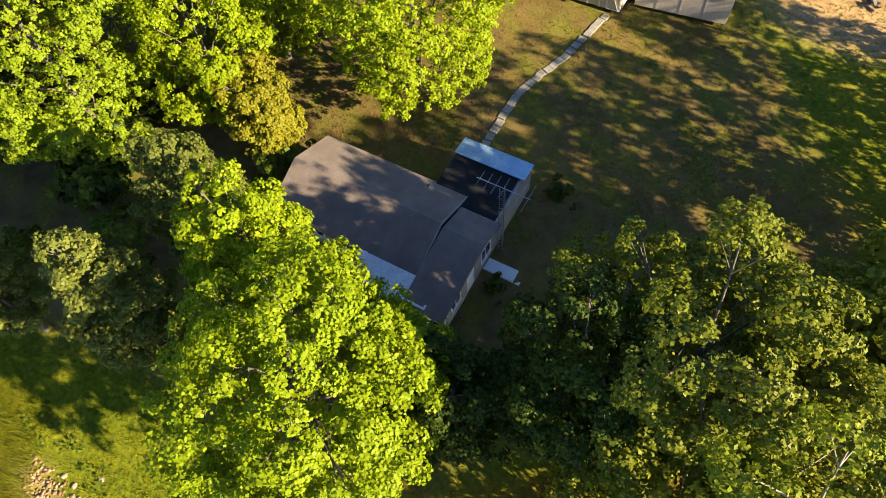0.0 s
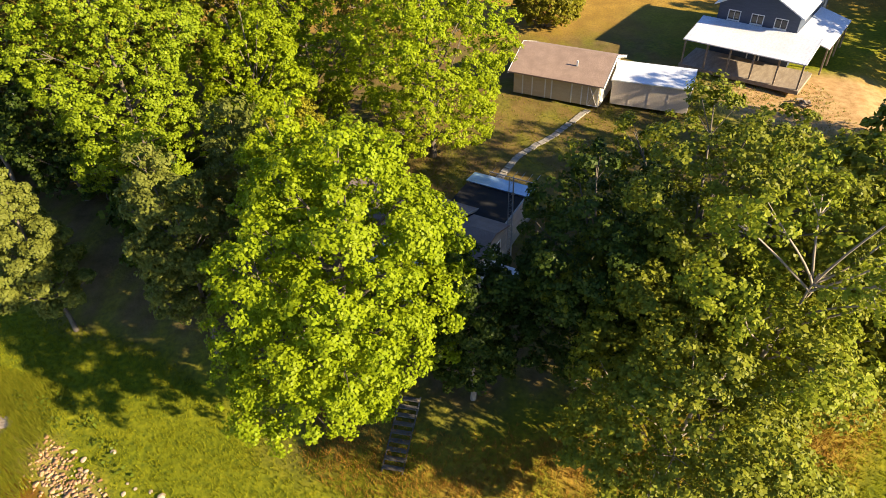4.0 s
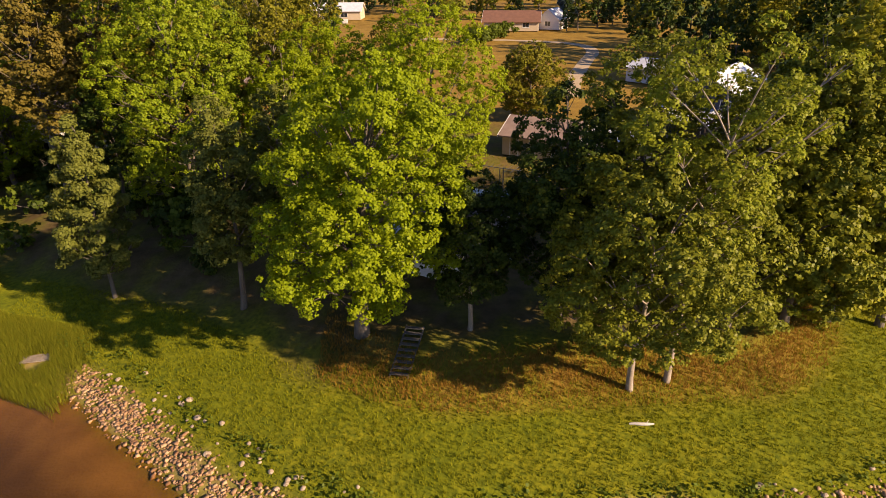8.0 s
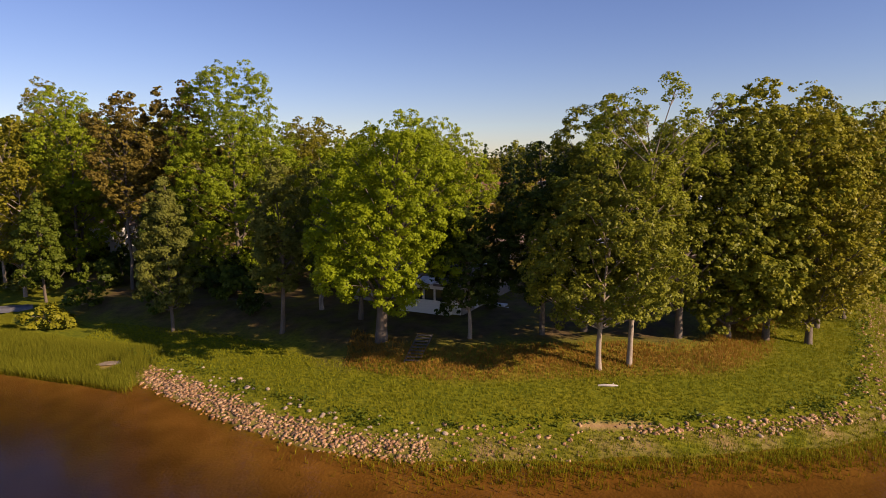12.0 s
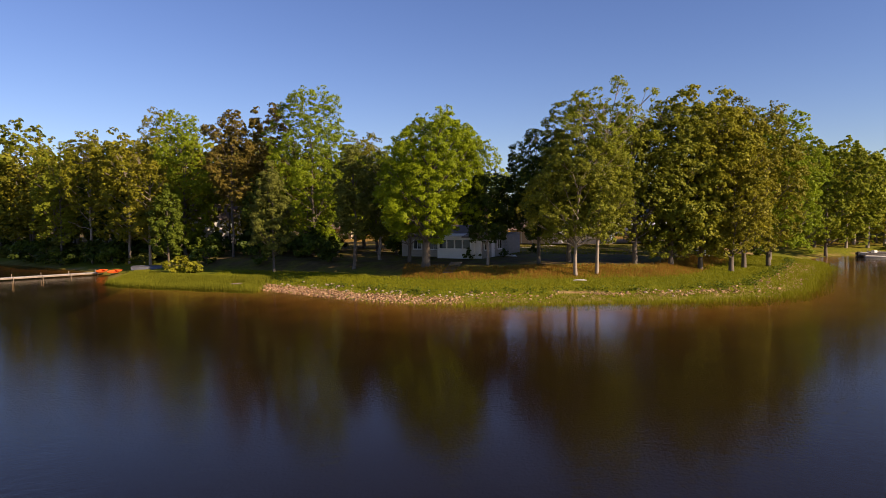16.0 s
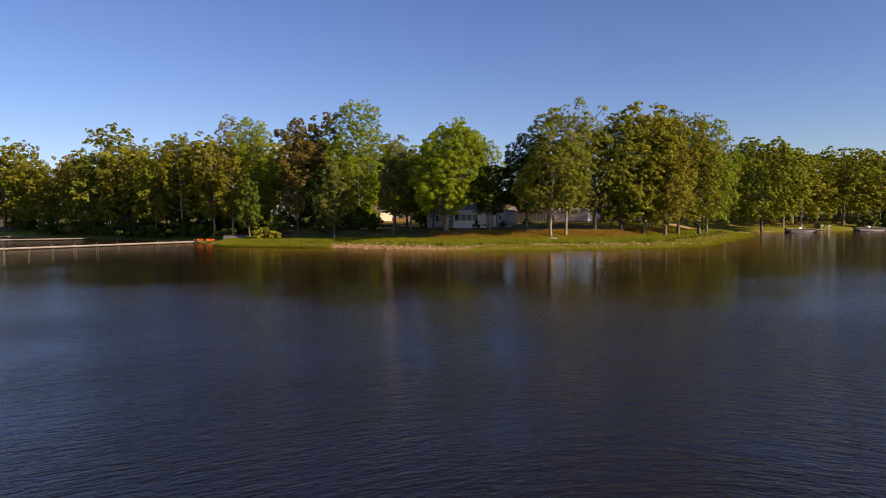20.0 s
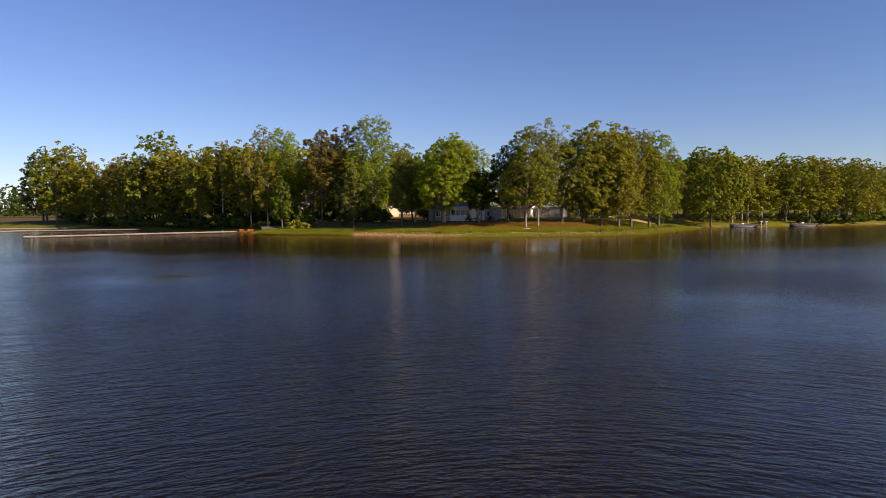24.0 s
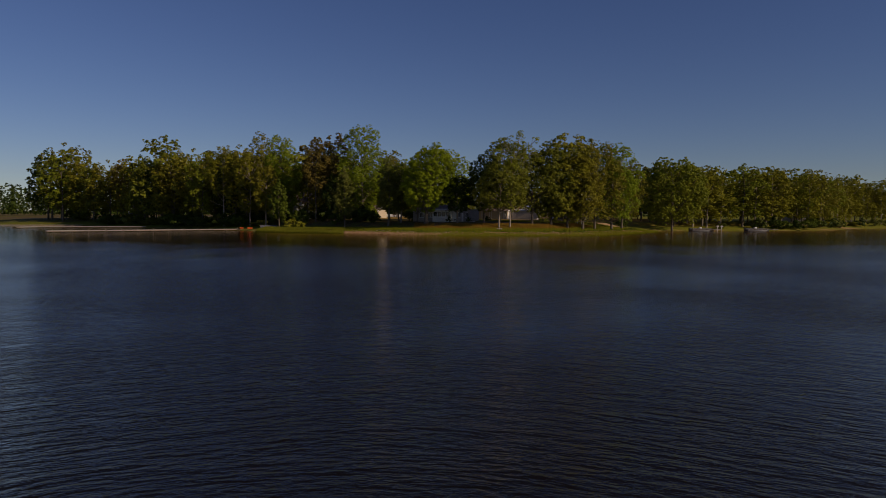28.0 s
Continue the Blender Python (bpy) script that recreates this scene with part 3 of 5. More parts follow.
        for j in np.nonzero(kl == i)[0][:twigs]:
            pieces.append(tube_arrays(np.linspace(p[4], c[j], 3), [0.03, 0.02, 0.008], 4))
    for i in range(bare):
        z1 = r.uniform(base * 0.62, top * 1.02)
        a1, ln = r.uniform(0, 6.28), R * r.uniform(0.5, 0.95)
        p0 = at(z1)
        t = np.linspace(0, 1, 6)[:, None]
        p = p0 + t * np.array([math.cos(a1) * ln, math.sin(a1) * ln, ln * r.uniform(-0.1, 0.5)]) + np.cumsum(r.normal(0, 0.16, (6, 3)), 0)
        pieces.append(tube_arrays(p, np.linspace(trunk * 0.3, 0.012, 6), 5))
        for q in range(3):
            b0 = p[2 + q % 3]
            e = b0 + r.normal(0, 1, 3) * ln * 0.25 + np.array([0, 0, ln * 0.12])
            pieces.append(tube_arrays(np.linspace(b0, e, 3), [trunk * 0.12, 0.02, 0.008], 4))
    return joined(pieces), lv


def tree(x, y, top, R, leafmat, label, name="broadleaf_tree", crown_base=3.0, bark=BARK, seed=None, turn=0.0, group="trees on the point", **kw):
    z = ground_z(x, y)
    seed = seed if seed is not None else int(abs(x * 37 + y * 91) * 10) % 9999
    (tv, tf), (lv, lf) = tree_data(seed, top - z, max(0.3, crown_base - z), R, **kw)
    ob = thing(name, pose(x, y, z, 0, 0, turn), label, "tree", group)
    mesh_part("trunk", new_mesh("trunk", tv, tf, bark, None, True), ob)
    mesh_part("crown", new_mesh("crown", lv, lf, LEAF[leafmat]), ob)
    return ob


# ---- buildings ----
def cottage():
    """Lake cottage: local x runs inland along the bright side wall, local y towards the far end."""
    z = 2.25
    c = thing("cottage", pose(-1.6, 13.9, z, 0, 0, 60.6), "low white lake cottage with grey shingled gable roof", "house")
    h = 2.6
    # window porch facing the lake, standing out from the main wall
    wins = [(0.28 + i * 1.04, 1.16 + i * 1.04, 1.15, 2.1) for i in range(4)]
    turn_front = pose(-0.6, 5.5, 0, 0, 0, -90)
    placed(part("porch_front_wall", wall_bm(4.6, h, 0.12, wins), SIDING, c, "white siding with four windows"), turn_front)
    for o in wins:
        window(c, turn_front @ pose(o[0], 0, o[2]), o[1] - o[0], o[3] - o[2], PAINT, 0)
    part("porch_side_wall", one_box(-0.48, 1.3, 5.38, 5.5, 0, h), SIDING, c)
    part("porch_side_wall", one_box(-0.48, 0.12, 0.9, 1.02, 0, h), SIDING, c)
    part("front_corner_wall", one_box(0.0, 0.12, 0.13, 0.9, 0, h), SIDING, c)
    side_open = [(0.5, 1.4, 0.95, 1.95), (2.2, 3.1, 0.0, 2.0), (3.9, 4.9, 0.95, 1.95)]
    # side wall takes the darkened white that carries the tree shade
    side = part("side_wall", wall_bm(10.2, h, 0.12, side_open), SIDING_SHADED, c, "white siding with door and windows")
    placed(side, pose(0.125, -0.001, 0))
    for o in (side_open[0], side_open[2]):
        window(c, pose(o[0] + 0.125, 0, o[2]), o[1] - o[0], o[3] - o[2], PAINT, 1)
    door = part("door", one_box(2.33, 3.22, 0.03, 0.08, 0, 2.0), PAINT, c, "white side door")
    part("handle", one_box(3.08, 3.14, -0.03, 0.029, 0.95, 1.05), STEEL, door)
    # long main body, its lake front and end greyed to hold the shade
    fw = [(1.6, 2.7, 0.95, 1.95), (3.9, 5.0, 0.95, 1.95)]
    mfront = pose(1.3, 11.6, 0, 0, 0, -90)
    placed(part("front_wall", wall_bm(6.1, h, 0.12, fw), SIDING_SHADE_GREY, c, "grey siding toned for shade, with two windows"), mfront)
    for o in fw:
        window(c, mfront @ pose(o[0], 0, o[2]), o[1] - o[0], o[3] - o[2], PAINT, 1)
    part("end_wall", one_box(1.3, 6.3, 11.6, 11.72, 0, h), SIDING_SHADE_GREY, c)
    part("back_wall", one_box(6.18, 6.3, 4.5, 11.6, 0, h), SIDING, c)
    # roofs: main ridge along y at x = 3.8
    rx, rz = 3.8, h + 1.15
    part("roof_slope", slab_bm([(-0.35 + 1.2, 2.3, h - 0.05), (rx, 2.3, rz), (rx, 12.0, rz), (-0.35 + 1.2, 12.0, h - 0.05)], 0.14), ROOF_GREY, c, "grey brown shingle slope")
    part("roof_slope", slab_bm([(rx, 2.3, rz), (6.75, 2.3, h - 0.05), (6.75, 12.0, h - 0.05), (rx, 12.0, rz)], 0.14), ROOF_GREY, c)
    part("gable", gable_bm(1.3, 6.3, 11.6, h, 1.0, 0.12), SIDING_SHADE_GREY, c)
    part("roof_edge", slab_bm([(0.85, 2.24, h - 0.04), (rx, 2.24, rz + 0.02), (rx, 2.3, rz + 0.02), (0.85, 2.3, h - 0.04)], 0.16), SIDING_SHADED, c, "pale roof edge trim in shade-toned white")
    part("roof_edge", slab_bm([(rx, 2.24, rz + 0.02), (6.75, 2.24, h - 0.04), (6.75, 2.3, h - 0.04), (rx, 2.3, rz + 0.02)], 0.16), SIDING_SHADED, c)
    # lower roof over the front rooms
    lz = rz - 0.3
    part("low_roof_slope", slab_bm([(-0.8, -0.3, h - 0.1), (rx, -0.3, lz), (rx, 2.2, lz), (-0.8, 2.2, h - 0.1)], 0.12), ROOF_GREY, c)
    part("low_roof_slope", slab_bm([(rx, -0.3, lz), (5.8, -0.3, h + 0.12), (5.8, 2.2, h + 0.12), (rx, 2.2, lz)], 0.12), ROOF_GREY, c)
    part("porch_roof", slab_bm([(-0.95, 2.2, h + 0.0), (0.84, 2.2, h + 0.2), (0.84, 5.75, h + 0.2), (-0.95, 5.75, h + 0.0)], 0.1), METAL_WHITE, c, "pale sheet metal porch roof")
    gable = bmesh.new()
    ring = [(0.13, h), (5.7, h), (5.7, h + 0.02), (3.8, h + 0.7)]
    near, far = [gable.verts.new((q, 0.002, w)) for q, w in ring], [gable.verts.new((q, 0.1, w)) for q, w in ring]
    gable.faces.new(near), gable.faces.new(far[::-1])
    for i in range(4):
        gable.faces.new((near[i], far[i], far[(i + 1) % 4], near[(i + 1) % 4]))
    bmesh.ops.recalc_face_normals(gable, faces=gable.faces)
    part("side_gable", gable, SIDING_SHADED, c)
    # rear flat part: black rubber roof and a metal strip coloured with sky reflection
    part("flat_roof", one_box(5.9, 9.05, 0.13, 4.3, h - 0.12, h + 0.0), RUBBER, c, "flat black rubber roof")
    part("metal_roof_strip", slab_bm([(9.0, -0.15, h + 0.14), (10.35, -0.15, h + 0.02), (10.35, 4.4, h + 0.02), (9.0, 4.4, h + 0.14)], 0.06), METAL_SKY, c, "sheet metal strip tinted blue-white by sky reflection")
    part("back_wall", one_box(10.1, 10.22, 0.13, 4.3, 0, h - 0.05), SIDING, c)
    part("rear_side_wall", one_box(6.3, 10.1, 4.2, 4.3, 0, h - 0.13), SIDING, c)
    part("vent_pipe", one_box(6.05, 6.2, 4.4, 4.55, h, h + 0.5), STEEL, c)
    st = thing("doorstep", pose(-1.6, 13.9, z, 0, 0, 60.6) @ pose(4.5, -0.98, -0.1), "white painted concrete doorstep slab", "step")
    part("slab", one_box(-0.4, 0.4, -0.95, 0.93, 0, 0.3, bevel=0.02), PAINT, st)
    part("tread", one_box(-0.4, 0.4, -1.35, -0.96, 0, 0.15, bevel=0.02), PAINT, st)
    tw = thing("antenna_tower", pose(-1.6, 13.9, z, 0, 0, 60.6) @ pose(5.75, -0.35, 0), "thin galvanised lattice antenna tower beside the wall", "antenna")
    ht = 6.2
    for i in range(3):
        a = i * 2.094
        px, py = 0.17 * math.cos(a), 0.17 * math.sin(a)
        part("tower_leg", one_box(px - 0.02, px + 0.02, py - 0.02, py + 0.02, -0.1, ht), STEEL, tw)
    for k in range(15):
        bm = bmesh.new()
        for i in range(3):
            a, b = i * 2.094, (i + 1) * 2.094
            p, q = Vector((0.17 * math.cos(a), 0.17 * math.sin(a), k * 0.4 + 0.1)), Vector((0.17 * math.cos(b), 0.17 * math.sin(b), k * 0.4 + 0.42))
            m = look((p + q) / 2, q) @ Matrix.Diagonal((0.018, 0.018, (q - p).length, 1))
            bmesh.ops.create_cube(bm, size=1.0, matrix=m)
        part("tower_brace", bm, STEEL, tw)
    boom = part("antenna_boom", one_box(-0.02, 0.02, -1.5, 1.5, ht, ht + 0.04), STEEL, tw)
    for i in range(7):
        w = 0.9 - i * 0.07
        part("antenna_rod", one_box(-w, w, -1.4 + i * 0.45, -1.385 + i * 0.45, ht + 0.045, ht + 0.06), STEEL, boom)


def gable_house(name, m, label, L, D, h, rise, wall_mat, roof_mat, over=0.35, ridge_x=True, fronts=(), trim=PAINT, glass=True):
    """A plain gabled building: front wall along local x at y = 0, depth D."""
    b = thing(name, m, label, "house" if "house" in name else "shed")
    part("front_wall", wall_bm(L, h, 0.14, fronts), wall_mat, b)
    for o in fronts:
        if o[2] > 0.3:
            window(b, pose(o[0], 0, o[2]), o[1] - o[0], o[3] - o[2], trim, 1)
        else:
            d = part("door", one_box(o[0], o[1], 0.03, 0.09, 0, o[3]), trim if not glass else wall_mat, b)
            part("door_trim", one_box(o[0] - 0.1, o[0] - 0.001, -0.03, 0.03, 0, o[3] + 0.1), trim, d)
            part("door_trim", one_box(o[1] + 0.001, o[1] + 0.1, -0.03, 0.03, 0, o[3] + 0.1), trim, d)
    part("back_wall", one_box(0, L, D - 0.14, D, 0, h), wall_mat, b)
    part("side_wall", one_box(0, 0.14, 0.142, D - 0.142, 0, h), wall_mat, b)
    part("side_wall", one_box(L - 0.14, L, 0.142, D - 0.142, 0, h), wall_mat, b)
    o, e = over, over * 2 * rise / (D if ridge_x else L)
    if ridge_x:
        part("roof_slope", slab_bm([(-o, -o, h - e), (L + o, -o, h - e), (L + o, D / 2, h + rise), (-o, D / 2, h + rise)], 0.12), roof_mat, b)
        part("roof_slope", slab_bm([(-o, D / 2, h + rise), (L + o, D / 2, h + rise), (L + o, D + o, h - e), (-o, D + o, h - e)], 0.12), roof_mat, b)
        for gx in (0.0, L - 0.14):
            part("gable", gable_bm(0.02, D - 0.02, gx, h, rise - 0.14, 0.14, False), wall_mat, b)
        for gx in (-o - 0.05, L + o):
            part("bargeboard", slab_bm([(gx, -o, h - e + 0.02), (gx + 0.05, -o, h - e + 0.02), (gx + 0.05, D / 2, h + rise + 0.02), (gx, D / 2, h + rise + 0.02)], 0.22), trim, b)
            part("bargeboard", slab_bm([(gx, D / 2, h + rise + 0.02), (gx + 0.05, D / 2, h + rise + 0.02), (gx + 0.05, D + o, h - e + 0.02), (gx, D + o, h - e + 0.02)], 0.22), trim, b)
    else:
        part("roof_slope", slab_bm([(-o, -o, h - e), (L / 2, -o, h + rise), (L / 2, D + o, h + rise), (-o, D + o, h - e)], 0.12), roof_mat, b)
        part("roof_slope", slab_bm([(L / 2, -o, h + rise), (L + o, -o, h - e), (L + o, D + o, h - e), (L / 2, D + o, h + rise)], 0.12), roof_mat, b)
        for gy in (0.0, D - 0.14):
            part("gable", gable_bm(0.02, L - 0.02, gy, h, rise - 0.14, 0.14), wall_mat, b)
    return b


cottage()

shed = gable_house("garden_shed", pose(3.9, 41.3, 2.8, 0, 0, -27.5), "long tan shed with brown shingle roof and white trim", 7.8, 6.4, 2.25, 1.25, TAN, ROOF_BROWN, 0.4,
                   fronts=[(0.9, 1.7, 0.0, 1.95), (3.0, 3.5, 0.0, 1.95), (5.4, 6.2, 0.0, 1.95)])
part("vent_pipe", one_box(5.2, 5.32, 1.3, 1.42, 2.5, 3.25), PAINT, shed, "white roof vent pipe")
bm = bmesh.new()
for a, b in (((6.85, 0.1), (7.65, 1.95)), ((6.85, 1.95), (7.65, 0.1)), ((6.8, 0.05), (6.8, 2.0)), ((7.7, 0.05), (7.7, 2.0)), ((6.8, 0.06), (7.7, 0.06)), ((6.8, 2.0), (7.7, 2.0))):
    p, q = Vector((a[0], -0.02, a[1])), Vector((b[0], -0.02, b[1]))
    bmesh.ops.create_cube(bm, size=1.0, matrix=look((p + q) / 2, q) @ Matrix.Diagonal((0.08, 0.03, (q - p).length, 1)))
part("cross_braced_door", bm, PAINT, shed, "door with white cross bracing")
part("end_wall_panel", one_box(7.82, 7.86, 0.3, 6.0, 0.05, 2.3), PAINT, shed, "white painted end wall")

box_shed = thing("box_shed", pose(12.0, 38.5, 2.75, 0, 0, -22.6), "cream box shed with flat white metal roof", "shed")
for nm, a in (("front_wall", (0, 6.4, 0, 0.1, 0, 2.15)), ("back_wall", (0, 6.4, 3.3, 3.4, 0, 2.35)), ("side_wall", (0, 0.1, 0.102, 3.298, 0, 2.2)), ("side_wall", (6.3, 6.4, 0.102, 3.298, 0, 2.2))):
    part(nm, one_box(*a), CREAM, box_shed)
part("flat_roof", slab_bm([(-0.1, -0.15, 2.28), (6.5, -0.15, 2.28), (6.5, 3.5, 2.5), (-0.1, 3.5, 2.5)], 0.1), METAL_WHITE, box_shed, "white metal roof")
for i in range(3):
    part("wall_batten", one_box(1.5 + i * 1.6, 1.56 + i * 1.6, -0.02, -0.001, 0, 2.12), CREAM, box_shed)
part("end_trim", one_box(6.401, 6.43, 0.2, 1.3, 0.05, 2.0), PAINT, box_shed)

# two-storey house with a wrap-round porch
house = gable_house("lake_house", pose(26.7, 46.3, 2.85, 0, 0, -38.5) @ pose(-3.6, 0, 0), "two-storey dark blue house with white metal roofs", 7.2, 11.5, 4.9, 1.9, NAVY, METAL_WHITE, 0.4, False,
                    fronts=[(1.0, 2.0, 3.4, 4.2), (3.1, 4.1, 3.4, 4.2), (5.2, 6.2, 3.4, 4.2), (1.2, 2.8, 0.9, 2.0), (3.6, 4.6, 0.0, 2.05)])
part("porch_roof", slab_bm([(-1.3, -4.5, 2.45), (9.5, -4.5, 2.45), (9.5, -0.02, 3.25), (-1.3, -0.02, 3.25)], 0.09), METAL_WHITE, house, "white corrugated porch roof")
part("porch_roof", slab_bm([(7.25, -0.01, 3.25), (10.2, -0.01, 2.45), (10.2, 8.2, 2.45), (7.25, 8.2, 3.25)], 0.09), METAL_WHITE, house)
for i in range(37):
    part("roof_rib", slab_bm([(-1.2 + i * 0.295, -4.5, 2.475), (-1.16 + i * 0.295, -4.5, 2.475), (-1.16 + i * 0.295, -0.03, 3.275), (-1.2 + i * 0.295, -0.03, 3.275)], 0.03), METAL_WHITE, house)
for px, py in [(-1.1, -4.3), (1.0, -4.3), (3.1, -4.3), (5.2, -4.3), (7.3, -4.3), (9.3, -4.3), (10.0, 0.5), (10.0, 3.0), (10.0, 5.5), (10.0, 8.0)]:
    part("porch_post", one_box(px - 0.07, px + 0.07, py - 0.07, py + 0.07, -0.2, 2.38), WOOD, house)
part("porch_deck", one_box(-1.3, 9.5, -4.5, -0.02, -0.3, 0.05), WOOD, house)

gable_house("far_white_house", pose(27.6, 80.4, 2.9, 0, 0, -42.5), "white single-storey house with pale metal roof", 11.5, 6.0, 2.4, 1.1, SIDING, METAL_WHITE, 0.4,
                          fronts=[(1.6, 2.6, 0.9, 2.0), (5.0, 6.0, 0.9, 2.0), (7.6, 9.0, 0.9, 2.0), (3.6, 4.4, 0, 2.0)])
gable_house("brown_roof_house", pose(10, 150, 3.4, 0, 0, -10), "distant low house with brown-red roof", 14, 8, 2.5, 2.2, TAN, TILE_RED, 0.5, fronts=[(2, 3.5, 0.9, 2), (6, 7.5, 0.9, 2), (10, 11.5, 0.9, 2)])
gable_house("gabled_white_house", pose(24, 152, 3.4, 0, 0, -30), "distant small white gabled house", 6, 7, 2.6, 2.4, SIDING, METAL_WHITE, 0.4, False, fronts=[(2.2, 3.6, 0.9, 2)])
gable_house("far_lodge_house", pose(-44, 186, 3.5, 0, 0, -4), "distant long house with white metal roof", 19, 8, 2.8, 2.0, TAN, METAL_WHITE, 0.5, fronts=[(2, 4, 0.9, 2), (8, 10, 0.9, 2), (13, 15, 0.9, 2)])
gable_house("tan_cottage_house", pose(-31, 74, 2.9, 0, 0, -28), "small tan cottage lit by sun behind trees", 6, 5, 2.3, 1.5, TAN, ROOF_BROWN, 0.4, fronts=[(1.2, 2.2, 0.9, 2.0), (4.2, 5.2, 0.9, 2.0)])
gable_house("white_cottage_house", pose(-46.5, 43, 2.4, 0, 0, 12), "tall white house half hidden among trees", 7, 6, 5.0, 2.2, SIDING, ROOF_GREY, 0.4, fronts=[(1.2, 2.2, 0.9, 2.0), (5.2, 6.2, 0.9, 2.0)])
gable_house("shore_cottage_house", pose(116, 106, 2.0, 0, 0, 25), "small grey cottage by the far shore", 7, 6, 2.3, 1.4, CREAM, METAL_WHITE, 0.4, fronts=[(1.2, 2.4, 0.9, 2.0), (4.4, 5.6, 0.9, 2.0)])
gable_house("boat_house", pose(-104, 78, 1.2, 0, 0, 35), "small grey-white boathouse by the dock", 4.5, 5, 2.2, 1.2, SIDING, ROOF_GREY, 0.3, fronts=[(0.5, 1.6, 0.0, 1.9), (2.6, 3.8, 0.9, 1.8)])

# ---- trees on the point ----
KW_MAPLE = dict(clusters=1550, per=92, leaf=0.125, rc=0.44, lump=0.17, trunk=0.42, limbs=44, lobes=130)
KW_BIG = dict(clusters=2000, per=21, leaf=0.18, rc=0.33, lump=0.14, trunk=0.25, limbs=30, lobes=80)
KW_MID = dict(clusters=1050, per=17, leaf=0.2, rc=0.31, lump=0.16, trunk=0.2, limbs=20, lobes=46)
FINE = {"leaf": 0.13, "per": 38}
tree(-7.6, 7.9, 18.0, 5.8, "maple", "large bright yellow-green maple before the cottage", "maple_tree", 4.5, seed=4, kind="ovate", lean=(1.5, -0.6), oval=(0.88, 1.05), **KW_MAPLE)
tree(-9.8, 14.0, 16.2, 2.6, "maple", "bright maple standing close behind the large one", "maple_tree", 4.0, seed=45, **{**KW_MID, **FINE})
# next two: dark leaf colour carries the shade of the trees around them
tree(-1.2, 8.0, 11.8, 2.5, "dark", "tree with pale trunk beside the cottage, leaves darkened for shade", crown_base=4.2, bark=BARK_PALE, seed=5, **{**KW_MID, **FINE, "trunk": 0.15})
tree(4.0, 8.6, 15.8, 3.7, "dark", "tree on the slope, leaves darkened for shade", crown_base=4.6, bark=BARK, seed=65, **{**KW_MID, "clusters": 1512, "leaf": 0.14, "per": 32})
tree(6.8, 3.1, 14.4, 4.9, "walnut", "green tree with bare pale trunk on the slope", "ash_tree", 4.3, BARK_PALE, seed=7, lean=(0.7, -1.5), **{**KW_BIG, **FINE, "trunk": 0.18, "clusters": 2205, "lobes": 96})
tree(8.9, 3.6, 19.8, 3.5, "lime", "tall open tree with long pale trunk and feathery top", "locust_tree", 7.0, BARK_PALE, seed=10, kind="top", lean=(1.4, -1.2), **{**KW_MID, "lump": 0.4, "per": 26, "leaf": 0.125, "clusters": 756, "lobes": 36, "trunk": 0.17, "fill": 0.12})
tree(7.4, 9.4, 18.7, 5.0, "walnut", "dark glossy walnut-like tree with gaps", "walnut_tree", 4.6, seed=9, lean=(0.8, -2.2), **{**KW_BIG, "lump": 0.36, "clusters": 2058, "leaf": 0.125, "per": 50, "lobes": 84, "fill": 0.1})
tree(13.6, 7.6, 16.6, 4.4, "walnut", "spreading open tree with bare grey branches", "locust_tree", 4.4, BARK, seed=21, bare=11, **{**KW_BIG, "per": 17, "leaf": 0.18, "clusters": 1176, "lump": 0.34, "trunk": 0.26})
tree(17.6, 8.4, 18.4, 4.6, "walnut", "tall olive-green broadleaf tree on the lawn", crown_base=2.5, seed=11, **{**KW_BIG, "leaf": 0.2, "per": 22, "clusters": 2500, "fill": 0.38})
tree(21.0, 9.6, 20.3, 5.4, "gold", "tall tree with sunlit yellow-green dome", crown_base=2.5, seed=12, **{**KW_BIG, "leaf": 0.2, "per": 22, "clusters": 2500, "fill": 0.38})
tree(24.0, 9.3, 17.4, 4.5, "mid", "leafy tree near the shore", crown_base=2.5, seed=13, **{**KW_BIG, "clusters": 2400, "fill": 0.36})
tree(27.4, 14.0, 19.4, 5.8, "mid", "tall olive-green tree with domed crown", crown_base=2.5, seed=14, **{**KW_BIG, "clusters": 2205})
tree(31.8, 17.4, 19.0, 5.9, "green", "bright maple with low sunlit leaves by the shore", "maple_tree", 2.4, seed=15, **{**KW_BIG, "clusters": 2310})
tree(36.0, 26.0, 16.4, 5.0, "mid", "broadleaf tree near the tip of the point", crown_base=2.8, seed=16, **KW_BIG)
tree(-15.8, 12.2, 14.9, 1.9, "pale", "grey-green tree with fine pale leaves", crown_base=4.6, seed=17, **{**KW_MID, **FINE})
tree(-13.6, 17.6, 14.6, 2.2, "pale", "grey-green shaded tree with pale forked trunk", crown_base=4.5, bark=BARK_PALE, seed=18, **{**KW_MID, **FINE})
tree(-15.0, 28.5, 15.8, 3.6, "maple", "bright green tree at the edge of the shaded yard", crown_base=4.0, seed=19, **{**KW_MID, **FINE, "clusters": 1302})
tree(-25.4, 14.8, 13.5, 2.3, "pale", "narrow conical tree by the shore", "poplar_tree", 3.0, seed=20, kind="column", **{**KW_MID, "lobes": 46, "trunk": 0.14, "clusters": 1344, **FINE})
tree(-42.8, 26.8, 11.8, 2.4, "weed", "narrow dark conical tree by the reeds", "poplar_tree", 2.2, seed=22, kind="column", **{**KW_MID, "lobes": 40, "trunk": 0.14, "clusters": 1176})
